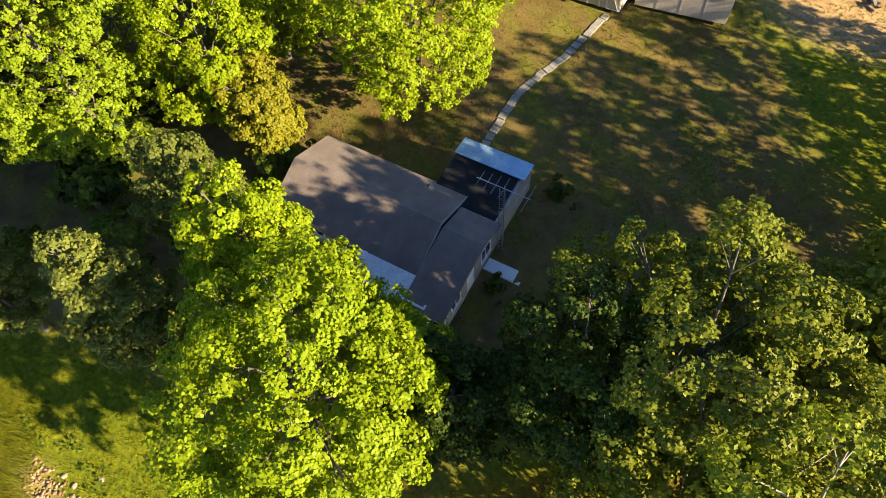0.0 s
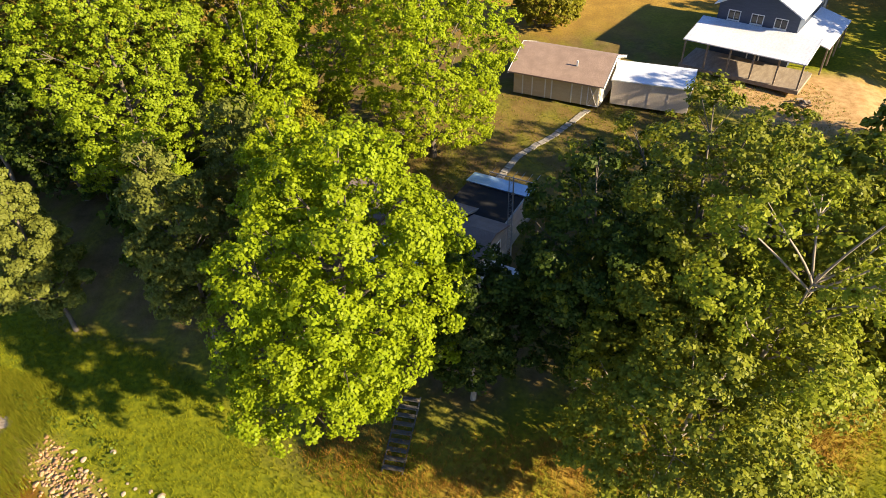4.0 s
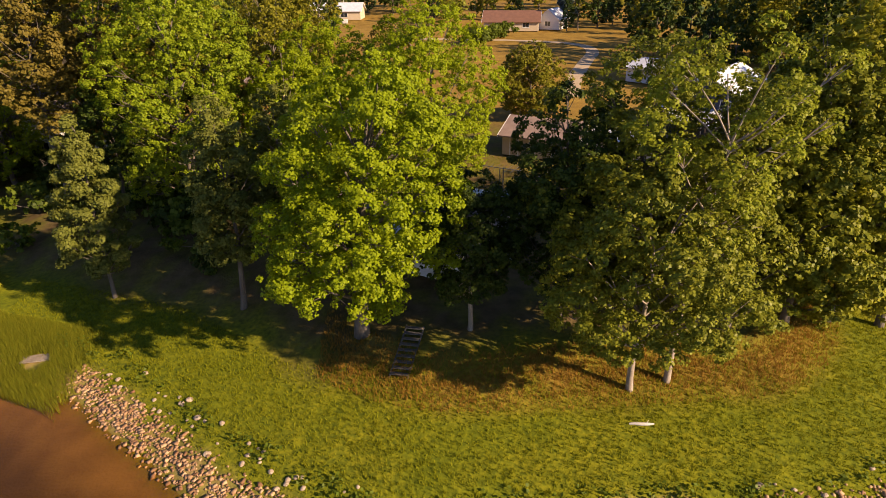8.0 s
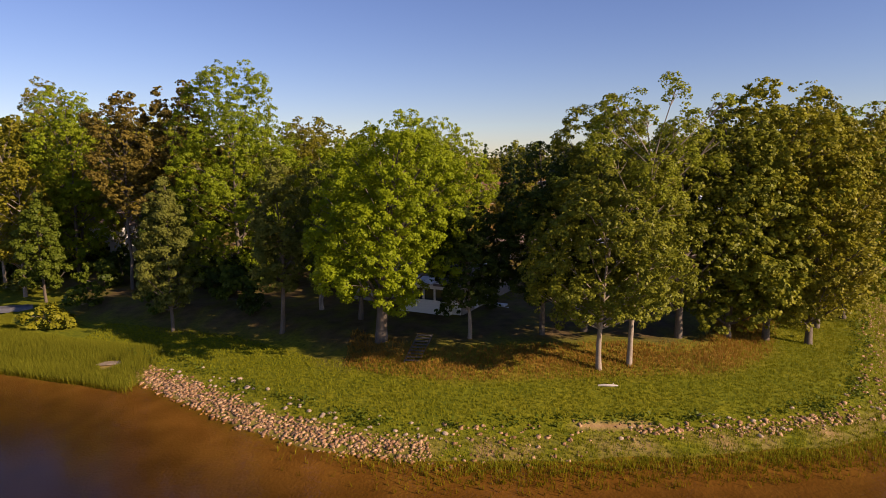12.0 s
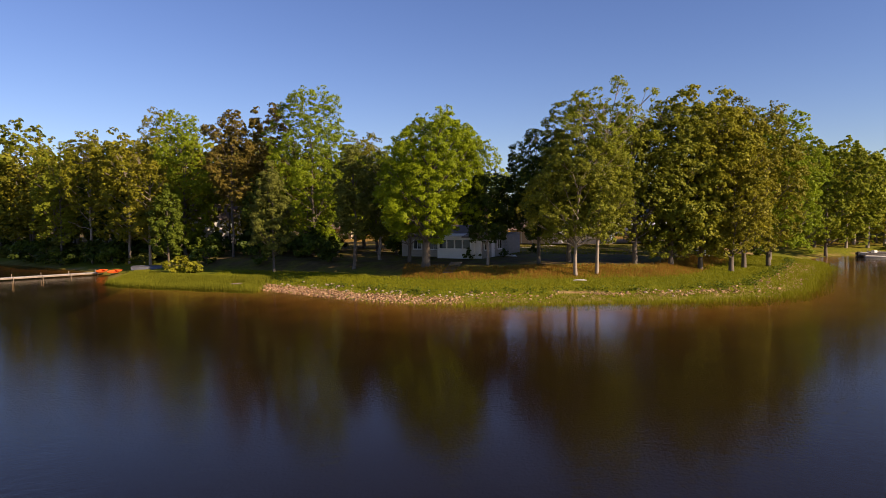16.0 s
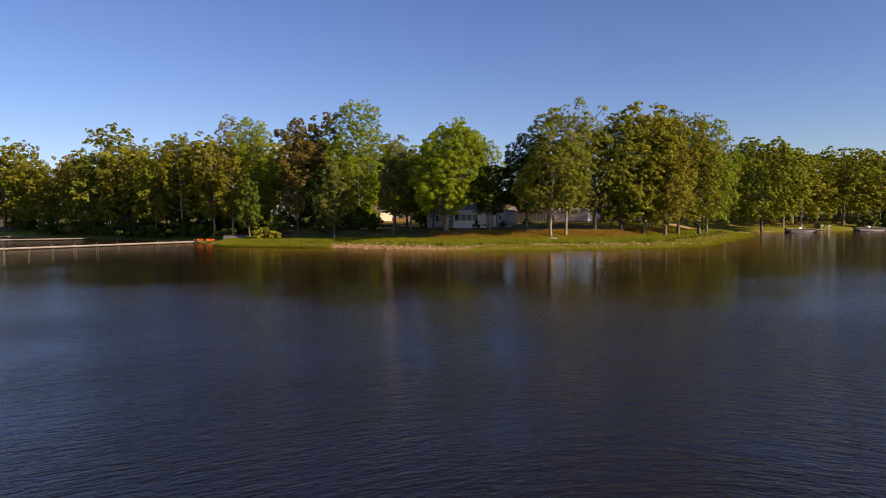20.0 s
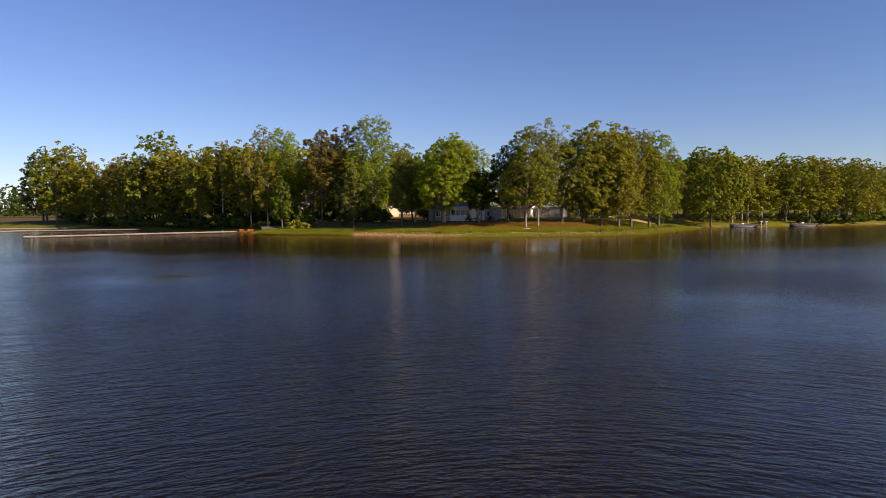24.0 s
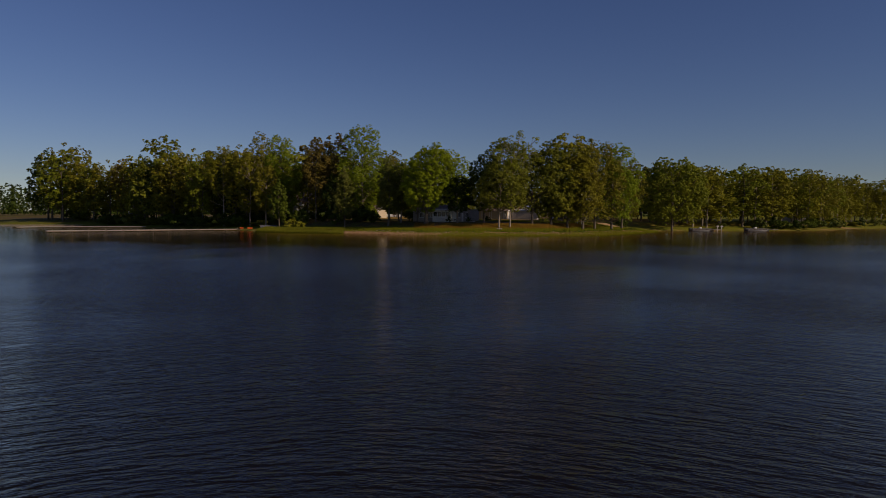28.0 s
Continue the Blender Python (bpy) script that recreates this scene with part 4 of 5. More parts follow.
tree(-23.4, 27.0, 24.2, 5.6, "green", "very tall green maple", "maple_tree", 4.0, seed=23, **{**KW_BIG, "clusters": 3150, "lobes": 120, "lump": 0.26, **FINE})
tree(-34.4, 27.6, 21.6, 3.6, "brown", "tall thin brownish tree with bare pale branches", "ailing_tree", 9.5, BARK, seed=24, bare=30, **{**KW_MID, "clusters": 1050, "per": 24, "lump": 0.4, "trunk": 0.17})
tree(-31.0, 32.0, 23.0, 4.0, "brown", "tall brownish tree with a full crown", "ailing_tree", 6.5, BARK, seed=44, **{**KW_MID, "clusters": 1176, "leaf": 0.25})
tree(-29.4, 27.5, 13.5, 3.0, "dark", "dark tree near the shore", crown_base=3.0, seed=25, **KW_MID)
tree(-44.9, 37.3, 23.2, 4.6, "green", "tall bright green tree", crown_base=3.0, seed=26, **{**KW_BIG, "clusters": 2310})
tree(-53.4, 47.6, 25.4, 4.6, "mid", "tall green tree with pointed top", crown_base=3.2, seed=27, kind="ovate", **KW_BIG)
tree(-47.0, 30.2, 16.5, 2.8, "mid", "slim yellow-green tree with pale trunk", crown_base=3.8, bark=BARK_PALE, seed=29, **KW_MID)
tree(-52.5, 35.4, 18.4, 3.3, "gold", "yellow-green tree with pale trunk by the shore", crown_base=4.0, bark=BARK_PALE, seed=51, **KW_MID)
tree(-60.5, 39.9, 21.0, 3.6, "gold", "yellow-green tree with tall pale trunk by the shore", crown_base=8.0, bark=BARK_PALE, seed=52, bare=8, **{**KW_MID, "clusters": 1176})
tree(-67.4, 43.2, 19.5, 4.2, "lime", "tall yellow-green shore tree", crown_base=3.5, seed=53, **{**KW_MID, "clusters": 1302})
tree(-3.4, 31.2, 18.9, 5.9, "maple", "large green maple behind the cottage", "maple_tree", 4.0, seed=30, **{**KW_BIG, **FINE, "clusters": 2415})
tree(-13.0, 35.0, 17.4, 4.8, "maple", "broadleaf tree behind the cottage", crown_base=4.0, seed=31, **{**KW_BIG, **FINE})
tree(-18.6, 40.0, 19.8, 4.8, "mid", "broadleaf tree at the yard's edge", crown_base=4.0, seed=32, **KW_BIG)
tree(-12.5, 26.5, 10.0, 2.2, "mid", "low green tree beside the cottage", crown_base=3.0, seed=33, **{**KW_MID, **FINE})
tree(9.0, 57.0, 12.3, 4.2, "mid", "dense cone-shaped tree behind the shed", crown_base=2.8, seed=34, kind="ovate", **{**KW_BIG, "clusters": 1890, "lump": 0.12})
tree(-8.0, 48.0, 15.0, 4.2, "brown", "brownish tree at the field's edge", crown_base=3.5, seed=35, **KW_MID)
tree(53.0, 43.4, 18.4, 8.2, "lime", "wide willow-like tree over the far shore", "willow_tree", 1.6, seed=36, **{**KW_BIG, "clusters": 2730, "leaf": 0.3, "lobes": 110})

# ---- woods made of a few tree forms ----
FORMS, FORMS_FAR = [], []
for forms, cl, pr, lf_size, rcl in ((FORMS, 620, 9, 0.32, 0.36), (FORMS_FAR, 220, 8, 0.62, 0.7)):
    for i, (lm, kd, R, H, b) in enumerate([("mid", "round", 4.2, 17, 2.2), ("dark", "round", 3.8, 16, 1.8), ("gold", "round", 3.8, 18, 2.0), ("lime", "round", 4.2, 17, 2.5),
                                           ("needle", "cone", 2.9, 17, 1.2), ("brown", "top", 3.4, 18, 3.0), ("mid", "top", 3.8, 19, 2.4), ("walnut", "round", 4.0, 15, 1.4)]):
        (tv, tf), (lv, lf) = tree_data(500 + i, H, b, R, kind=kd, clusters=cl, per=pr, leaf=lf_size, rc=rcl, lump=0.15, trunk=0.2, limbs=6, twigs=0, lobes=44 if kd == "cone" else 42)
        forms.append((new_mesh("trunk", tv, tf, BARK_PALE if i == 2 else BARK, None, True), new_mesh("crown", lv, lf, LEAF[lm]), H,
                      {"needle": "dark green conifer", "brown": "tall thin brownish tree", "gold": "yellow-green broadleaf tree", "lime": "bright green broadleaf tree",
                       "dark": "dark green broadleaf tree", "walnut": "full olive-green broadleaf tree"}.get(lm, "green broadleaf tree")))


def wood_tree(i, x, y, top, wide=1.0, group="woods", forms=FORMS):
    tr, cr, H, lab = forms[i]
    z = ground_z(x, y)
    k = (top - z) / H
    ob = thing("conifer_tree" if i == 4 else "woodland_tree", pose(x, y, z, 0, 0, (x * 53 + y * 29) % 360) @ Matrix.Diagonal((k * wide, k * wide, k, 1)), lab + " in the woods", "tree", group)
    mesh_part("trunk", tr, ob)
    mesh_part("crown", cr, ob)


rw = random.Random(4)
SPOTS = [(-52.5, 35.4), (-60.5, 39.9), (-44.9, 37.3), (-53.4, 47.6), (-47, 30.2), (-67.4, 43.2), (-85.7, 60), (-45, 46), (-41, 46)]


def scatter(n, inside, top, kinds, group, apart=4.5, wide=1.0, forms=FORMS):
    tries = 0
    while n and tries < 4000:
        tries += 1
        x, y = inside()
        if shore_distance(x, y) < 3.5 or any(math.hypot(x - a, y - b) < apart for a, b in SPOTS):
            continue
        SPOTS.append((x, y))
        wood_tree(rw.choice(kinds), x, y, rw.uniform(*top), wide * rw.uniform(0.85, 1.2), group, forms)
        n -= 1


def along(pts, spread):
    def pick():
        i = rw.randrange(len(pts) - 1)
        t = rw.random()
        return pts[i][0] + t * (pts[i + 1][0] - pts[i][0]) + rw.uniform(-spread, spread), pts[i][1] + t * (pts[i + 1][1] - pts[i][1]) + rw.uniform(-spread, spread)
    return pick


LEFT_SHORE = [(-52, 40), (-70, 54), (-92, 70), (-115, 88), (-140, 106)]
scatter(34, along(LEFT_SHORE, 5), (17.5, 21.5), [0, 2, 1, 7, 6, 0, 5], "woods along the left shore", 4.2)
scatter(30, along([(-50, 55), (-75, 75), (-110, 105)], 12), (18.5, 23.5), [0, 1, 2, 4, 6], "woods along the left shore", 5.0, 1.0, FORMS_FAR)
scatter(18, along([(-34, 46), (-44, 58), (-50, 46)], 7), (17, 22), [0, 1, 4, 6, 3], "woods along the left shore", 4.5, 1.0)
RIGHT_SHORE = [(58, 54), (70, 58), (86, 62), (100, 72), (118, 100), (142, 112), (190, 135)]
scatter(52, along(RIGHT_SHORE, 4.5), (14, 18), [3, 2, 2, 2, 3, 2, 0], "woods along the right shore", 3.6, 1.3)
scatter(36, along([(60, 66), (90, 80), (125, 120), (190, 150)], 10), (16, 20), [0, 2, 2, 6, 3], "woods along the right shore", 5.0, 1.0, FORMS_FAR)
scatter(26, lambda: (rw.uniform(38, 75), rw.uniform(62, 120)), (15, 20), [0, 1, 4, 4, 6], "woods behind the houses", 5.0, 1.0, FORMS_FAR)
scatter(20, lambda: (rw.uniform(-60, -22), rw.uniform(80, 150)), (14, 19), [0, 1, 4, 7], "woods behind the field", 6.0, 1.0, FORMS_FAR)
scatter(30, lambda: (rw.uniform(-60, 80), rw.uniform(200, 235)), (16, 22), [0, 1, 4, 4, 7], "woods behind the field", 6.0, 1.0, FORMS_FAR)
scatter(14, lambda: (rw.uniform(34, 60), rw.uniform(125, 190)), (14, 20), [0, 1, 4, 4], "woods behind the field", 6.0, 1.0, FORMS_FAR)
scatter(8, lambda: (rw.uniform(-12, 22), rw.uniform(163, 190)), (12, 17), [0, 1, 4, 7], "woods behind the field", 6.0, 1.0, FORMS_FAR)
for x, y, tp, i in ((-85.7, 60, 25.6, 7), (-82, 58, 22, 0), (-28, 89, 23, 0), (-21, 84, 21, 6), (-36, 84, 21, 3), (-146, 104, 26, 1), (-139, 99, 28, 0), (-132, 97, 27, 6), (-150, 108, 24, 7), (-134, 91, 25, 3), (-124, 88, 23, 0)):
    wood_tree(i, x, y, tp, 1.1, "woods along the left shore")
wood_tree(4, 31, 148, 13, 1.1, "woods behind the field")


def far_woods():
    r = np.random.RandomState(77)
    cs, ns, sz = [], [], []
    n = 1200
    x = r.uniform(-900, 900, n)
    y = 245 + np.abs(r.normal(0, 1, n)) ** 1.3 * 160
    left = r.uniform(0, 1, n) < 0.12
    x = np.where(left, r.uniform(-420, -170, n), x)
    y = np.where(left, 190 + r.uniform(0, 90, n) - 0.25 * (x + 170), y)
    ok = shore_distance(x, y) > 6
    x, y = x[ok], y[ok]
    z = height(x, y)
    for i in range(len(x)):
        H, R, k = r.uniform(14, 18.5), r.uniform(3, 4.5), 70
        a, s = r.uniform(0, 6.28, k), r.uniform(0, 1, k)
        conif = r.uniform() < 0.35
        rad = R * (np.sqrt(1 - (s * 0.95) ** 2) if not conif else 0.75 * (1.02 - s)) * r.uniform(0.7, 1, k)
        cs.append(np.stack([x[i] + rad * np.cos(a), y[i] + rad * np.sin(a), z[i] + 1.0 + s * H], 1))
        ns.append(unit(np.stack([np.cos(a), np.sin(a), 0.6 + s], 1) + r.normal(0, 0.4, (k, 3))))
        sz.append(r.uniform(0.9, 2.0, k))
    v, f = leaf_arrays(r, np.concatenate(cs), np.concatenate(ns), np.concatenate(sz), 1.0)
    tagged(new("far_woods", new_mesh("far_woods", v, f, LEAF["dark"])), "distant mixed woods reaching the skyline", "woods", kind="stuff")


far_woods()


# ---- undergrowth, shore and grass ----
def bush_data(seed, R, H, leaf=0.26, clusters=38, per=27):
    (tv, tf), lv = tree_data(seed, H, 0.15, R, clusters=clusters, per=per, leaf=leaf, rc=0.4, lump=0.3, trunk=0.05, limbs=5, twigs=0, lobes=12)
    return (tv, tf), lv


BUSHES = {}
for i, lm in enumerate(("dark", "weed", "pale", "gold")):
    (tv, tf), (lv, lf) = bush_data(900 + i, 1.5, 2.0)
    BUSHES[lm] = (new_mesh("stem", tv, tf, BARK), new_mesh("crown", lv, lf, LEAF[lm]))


def bush(x, y, R, H, lm, label="dense leafy shrub on the bank", group="shrubs"):
    ob = thing("shrub", pose(x, y, ground_z(x, y) - 0.05, 0, 0, (x * 71 + y * 13) % 360) @ Matrix.Diagonal((R / 1.5, R / 1.5, H / 2.0, 1)), label, "shrub", group)
    mesh_part("stem", BUSHES[lm][0], ob)
    mesh_part("crown", BUSHES[lm][1], ob)


bush(-37.4, 17.6, 1.7, 1.9, "gold", "olive shrub beside the reeds")
bush(-35.6, 16.6, 1.2, 1.4, "gold", "olive shrub beside the reeds")
for i in range(64):
    pick = along([(-51, 33), (-70, 47), (-92, 63), (-116, 82), (-140, 103)], 2.5)
    x, y = pick()
    if shore_distance(x, y) > 1.0:
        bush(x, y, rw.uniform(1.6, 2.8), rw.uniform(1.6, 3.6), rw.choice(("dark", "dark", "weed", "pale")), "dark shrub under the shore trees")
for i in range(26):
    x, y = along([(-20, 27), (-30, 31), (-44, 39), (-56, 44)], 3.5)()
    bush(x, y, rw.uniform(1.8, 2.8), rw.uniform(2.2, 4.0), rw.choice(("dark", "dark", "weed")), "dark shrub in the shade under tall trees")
for i in range(26):
    x, y = along([(56, 48), (75, 53), (92, 58), (106, 68), (125, 97), (146, 106)], 2.0)()
    if shore_distance(x, y) > 1.5:
        bush(x, y, rw.uniform(1.4, 2.6), rw.uniform(1.4, 3.0), rw.choice(("dark", "weed", "pale", "gold")), "leafy shrub at the wood's edge")
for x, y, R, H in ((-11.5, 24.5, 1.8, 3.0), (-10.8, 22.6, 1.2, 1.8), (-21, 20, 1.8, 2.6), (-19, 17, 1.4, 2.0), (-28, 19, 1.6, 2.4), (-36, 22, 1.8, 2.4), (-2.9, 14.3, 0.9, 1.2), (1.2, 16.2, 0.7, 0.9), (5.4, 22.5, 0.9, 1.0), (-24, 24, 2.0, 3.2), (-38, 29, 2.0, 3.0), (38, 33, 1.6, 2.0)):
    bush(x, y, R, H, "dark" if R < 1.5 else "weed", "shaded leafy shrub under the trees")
for i in range(9):
    bush(5.5 + i * 1.15, 124 + i * 2.1, 2.2, 3.4, "weed", "clipped dark green hedge plant", "field hedge")


def blades(r, x, y, z, h, w, lean=0.35, n=3):
    """Upright grass blades as slim triangles round each place."""
    k = len(x)
    x, y, z, h = (np.repeat(q, n) for q in (x, y, z, h))
    m = k * n
    x, y = x + r.normal(0, 0.05, m), y + r.normal(0, 0.05, m)
    h = h * r.uniform(0.6, 1.25, m)
    a = r.uniform(0, 6.28, m)
    ww = w * r.uniform(0.6, 1.4, m)
    lx, ly = r.normal(0, lean, m) * h, r.normal(0, lean, m) * h
    v = np.stack([np.stack([x - ww * np.cos(a), y - ww * np.sin(a), z - 0.02], 1), np.stack([x + ww * np.cos(a), y + ww * np.sin(a), z - 0.02], 1), np.stack([x + lx, y + ly, z + h], 1)], 1)
    return v.reshape(-1, 3), np.arange(3 * m, dtype=np.int32).reshape(-1, 3)


def stuff(name, v, f, mat, label, cat):
    tagged(new(name, new_mesh(name, v, f, mat)), label, cat, kind="stuff")


def spots(r, n, x0, x1, y0, y1, keep):
    x, y = r.uniform(x0, x1, n), r.uniform(y0, y1, n)
    d = shore_distance(x, y)
    ok = keep(x, y, d, r.uniform(0, 1, n))
    return x[ok], y[ok], height(x[ok], y[ok]), d[ok]


def near_shore():
    r = np.random.RandomState(12)
    # mown but uneven lawn
    x, y, z, d = spots(r, 150000, -32, 46, -6, 34, lambda x, y, d, u: (d > np.where(x < -4, 1.5, 0.9) + 0.5 * u) & (d < np.interp(x, [-12, -4], [8.5, 12.0])) & ((d > 3.3) | (u < 0.5)) & (np.hypot((x - 5.6) / 2.4, (y + 4.05) / 0.5) > 1) & (u < 0.85 - 0.3 * waves(x, y, 0.8, 9)) & (u > np.clip((d - 9.6) / 3, 0, 1) * np.clip((x + 9) / 6, 0, 1) * 0.8))
    stuff("lawn_grass", *blades(r, x, y, z, np.full(len(x), 0.15), 0.022), LEAF["grass"], "short bright green lawn grass", "grass")
    # dry grass on the slope
    x, y, z, d = spots(r, 85000, -10, 34, 0, 22, lambda x, y, d, u: (d > 8.6) & (d < 13.5) & (u < 0.9 - np.abs(d - 10.8 + waves(x, y, 0.5, 11)) / 2.8))
    stuff("dry_grass", *blades(r, x, y, z, np.full(len(x), 0.24), 0.018), LEAF["dry"], "dry orange-brown grass on the slope", "grass")
    # rough sunlit tufts in the shaded yard behind
    x, y, z, d = spots(r, 32000, -12, 32, 19, 42, lambda x, y, d, u: (u < 0.35 + 0.5 * waves(x, y, 0.6, 21)))
    stuff("yard_grass", *blades(r, x, y, z, np.full(len(x), 0.13), 0.025), LEAF["reed"], "patchy yellow-green yard grass", "grass")
    # reed bed at the left of the point, with growth standing in the water
    x, y, z, d = spots(r, 120000, -44, -21, 2, 24, lambda x, y, d, u: (d > -1.6) & (d < 4.6) & (u < np.clip((-23.5 - x) / 3, 0.0, 1)) & (np.hypot(x + 27.3, y - 8.3) > 0.75))
    stuff("reeds", *blades(r, x, y, np.maximum(z, -0.3), np.interp(d, [-1.6, 0, 3, 4.6], [0.35, 0.46, 0.5, 0.2]) * (1 + 0.5 * waves(x, y, 0.9, 41)) + np.where(z < -0.05, 0.25, 0), 0.012, 0.22), LEAF["reed"], "yellow-green reeds along the water", "reeds")
    x, y, z, d = spots(r, 150000, -12, 46, -11, 36, lambda x, y, d, u: (d > -2.8) & (d < 2.6) & (u < (1.0 - np.abs(d + 0.2) / 2.7) * np.clip((x + 10) / 8, 0.08, 1)))
    stuff("shore_sedge", *blades(r, x, y, np.maximum(z, -0.3), np.full(len(x), 0.2) + np.where(z < -0.05, 0.14, 0), 0.018, 0.3), LEAF["grass"], "thin sedge standing at the water's edge", "sedge")
    # broad-leaved weeds between stones and lawn
    x, y, z, d = spots(r, 8000, -27, 42, -6, 30, lambda x, y, d, u: (np.abs(d - 3.1 - 0.4 * waves(x, y, 0.7, 31)) < 0.62 * (0.4 + u)) & (u < 0.85 + 0.7 * waves(x, y, 0.9, 32)))
    k = 9
    c = np.stack([np.repeat(x, k), np.repeat(y, k), np.repeat(z, k)], 1) + np.abs(r.normal(0, 1, (len(x) * k, 3))) * np.array([0, 0, 0.2]) + r.normal(0, 0.16, (len(x) * k, 3)) * np.array([1, 1, 0])
    nr = unit(np.array([[0, 0, 1.0]]) + r.normal(0, 0.6, c.shape))
    stuff("shore_weeds", *leaf_arrays(r, c, nr, r.uniform(0.09, 0.2, len(c))), LEAF["weed"], "dark broad-leaved weeds along the lawn's edge", "weeds")
    # small stones
    x, y, z, d = spots(r, 120000, -27, 40, -8, 26, lambda x, y, d, u: (d > -0.9) & (d < 3.3) & (u < np.where(x < -4, np.clip(1.1 - np.abs(d - 0.8) / 1.3, 0, 1) * np.clip((x + 25) / 2, 0, 1), np.where((x > 4) & (x < 20), 0.5 * np.clip(1.1 - np.abs(d - 2.1) / 0.9, 0, 1) * np.clip((x - 5) / 3, 0.2, 1), 0.08)) * np.where(x < 2, 1, 0.9)))
    n = len(x)
    base = np.array([(-1, -1, -1), (1, -1, -1), (1, 1, -1), (-1, 1, -1), (-0.75, -0.75, 0.8), (0.75, -0.75, 0.8), (0.75, 0.75, 0.8), (-0.75, 0.75, 0.8)], float) * 0.5
    quad = np.array([(0, 3, 2, 1), (4, 5, 6, 7), (0, 1, 5, 4), (1, 2, 6, 5), (2, 3, 7, 6), (3, 0, 4, 7)])
    s = (0.075 + 0.16 * r.uniform(0, 1, n) ** 2.2) * np.where(x < -4, 1, 1.1)
    a = r.uniform(0, 6.28, n)
    b = base[None] * (s[:, None, None] * np.array([1.25, 0.9, 0.65])) + r.normal(0, 0.12, (n, 8, 3)) * s[:, None, None]
    v = np.stack([b[..., 0] * np.cos(a)[:, None] - b[..., 1] * np.sin(a)[:, None], b[..., 0] * np.sin(a)[:, None] + b[..., 1] * np.cos(a)[:, None], b[..., 2]], -1)
    v = v + np.stack([x, y, z + 0.02], 1)[:, None]
    f = quad[None] + (np.arange(n) * 8)[:, None, None]
    stuff("shore_stones", v.reshape(-1, 3), f.reshape(-1, 4), STONE, "orange-brown and pale rounded stones along the shore", "stones")


near_shore()


def boulder_meshes():
    out = []
    for i in range(6):
        bm = bmesh.new()
        bmesh.ops.create_icosphere(bm, subdivisions=2, radius=0.5)
        for v in bm.verts:
            v.co *= 1 + 0.28 * noise.noise(v.co * 2.1 + Vector((i * 7.3, 0, 0)))
            v.co.z *= 0.68
        me = bpy.data.meshes.new("boulder")
        bm.to_mesh(me)
        bm.free()
        me.materials.append(STONE_PALE)
        out.append(me)
    return out


BOULDERS = boulder_meshes()
rb = random.Random(9)
n = 0
while n < 80:
    x = rb.uniform(-24, -3) if n < 56 else rb.uniform(5, 24)
    y = rb.uniform(-7, 7)
    d = float(shore_distance(x, y))
    if not (1.7 if n < 56 else 1.2) < d < 3.5:
        continue
    k = rb.uniform(0.14, 0.30) * (1.25 if rb.random() < 0.12 else 1)
    ob = new("boulder", rb.choice(BOULDERS))
    ob.matrix_world = pose(x, y, ground_z(x, y) + 0.1 * k, rb.uniform(-10, 10), rb.uniform(-10, 10), rb.uniform(0, 360)) @ Matrix.Diagonal((k * 1.2, k, k, 1))
    tagged(ob, "pale rounded boulder at the lawn's edge", "boulder", "shore boulders")
    n += 1

# driftwood log on the lawn
v, f = tube_arrays([(-0.85, 0, 0.08), (-0.5, 0.02, 0.11), (0, -0.03, 0.12), (0.5, 0.03, 0.1), (0.85, 0.1, 0.07)], [0.07, 0.11, 0.12, 0.10, 0.05], 9)
lg = thing("driftwood_log", pose(6.75, 0.55, ground_z(6.75, 0.55), 0, 0, -6) @ Matrix.Scale(0.72, 4), "bleached pale driftwood log on the lawn", "log")
mesh_part("log", new_mesh("log", v, f, WOOD_PALE, None, True), lg)
v, f = tube_arrays([(0.3, 0.02, 0.12), (0.42, 0.18, 0.2), (0.5, 0.3, 0.24)], [0.045, 0.03, 0.015], 6)
mesh_part("branch_stub", new_mesh("branch_stub", v, f, WOOD_PALE, None, True), lg)

# wooden steps up the slope
a, b = Vector((-5.35, 4.2, ground_z(-5.35, 4.2))), Vector((-4.5, 8.1, ground_z(-4.5, 8.1) + 0.25))
st = thing("garden_stairs", Matrix.Translation(a), "dark weathered wooden steps up the grassy slope", "stairs")
run = (b - a)
ang = math.degrees(math.atan2(run.y, run.x)) - 90
for i in range(9):
    t = (i + 0.5) / 9
    placed(part("tread", one_box(-0.48, 0.48, -0.12, 0.12, -0.03, 0.03, bevel=0.006), WOOD_DARK, st), pose(run.x * t, run.y * t, run.z * t + 0.1, 0, 0, ang))
for sx in (-0.52, 0.52):
    bm = bmesh.new()
    L = run.length
    box(bm, -0.03, 0.03, 0, L, -0.1, 0.08)
    placed(part("stringer", bm, WOOD_DARK, st), pose(0, 0, 0.02, 0, 0, ang) @ pose(sx, 0, 0, math.degrees(math.asin(run.z / L)), 0, 0))

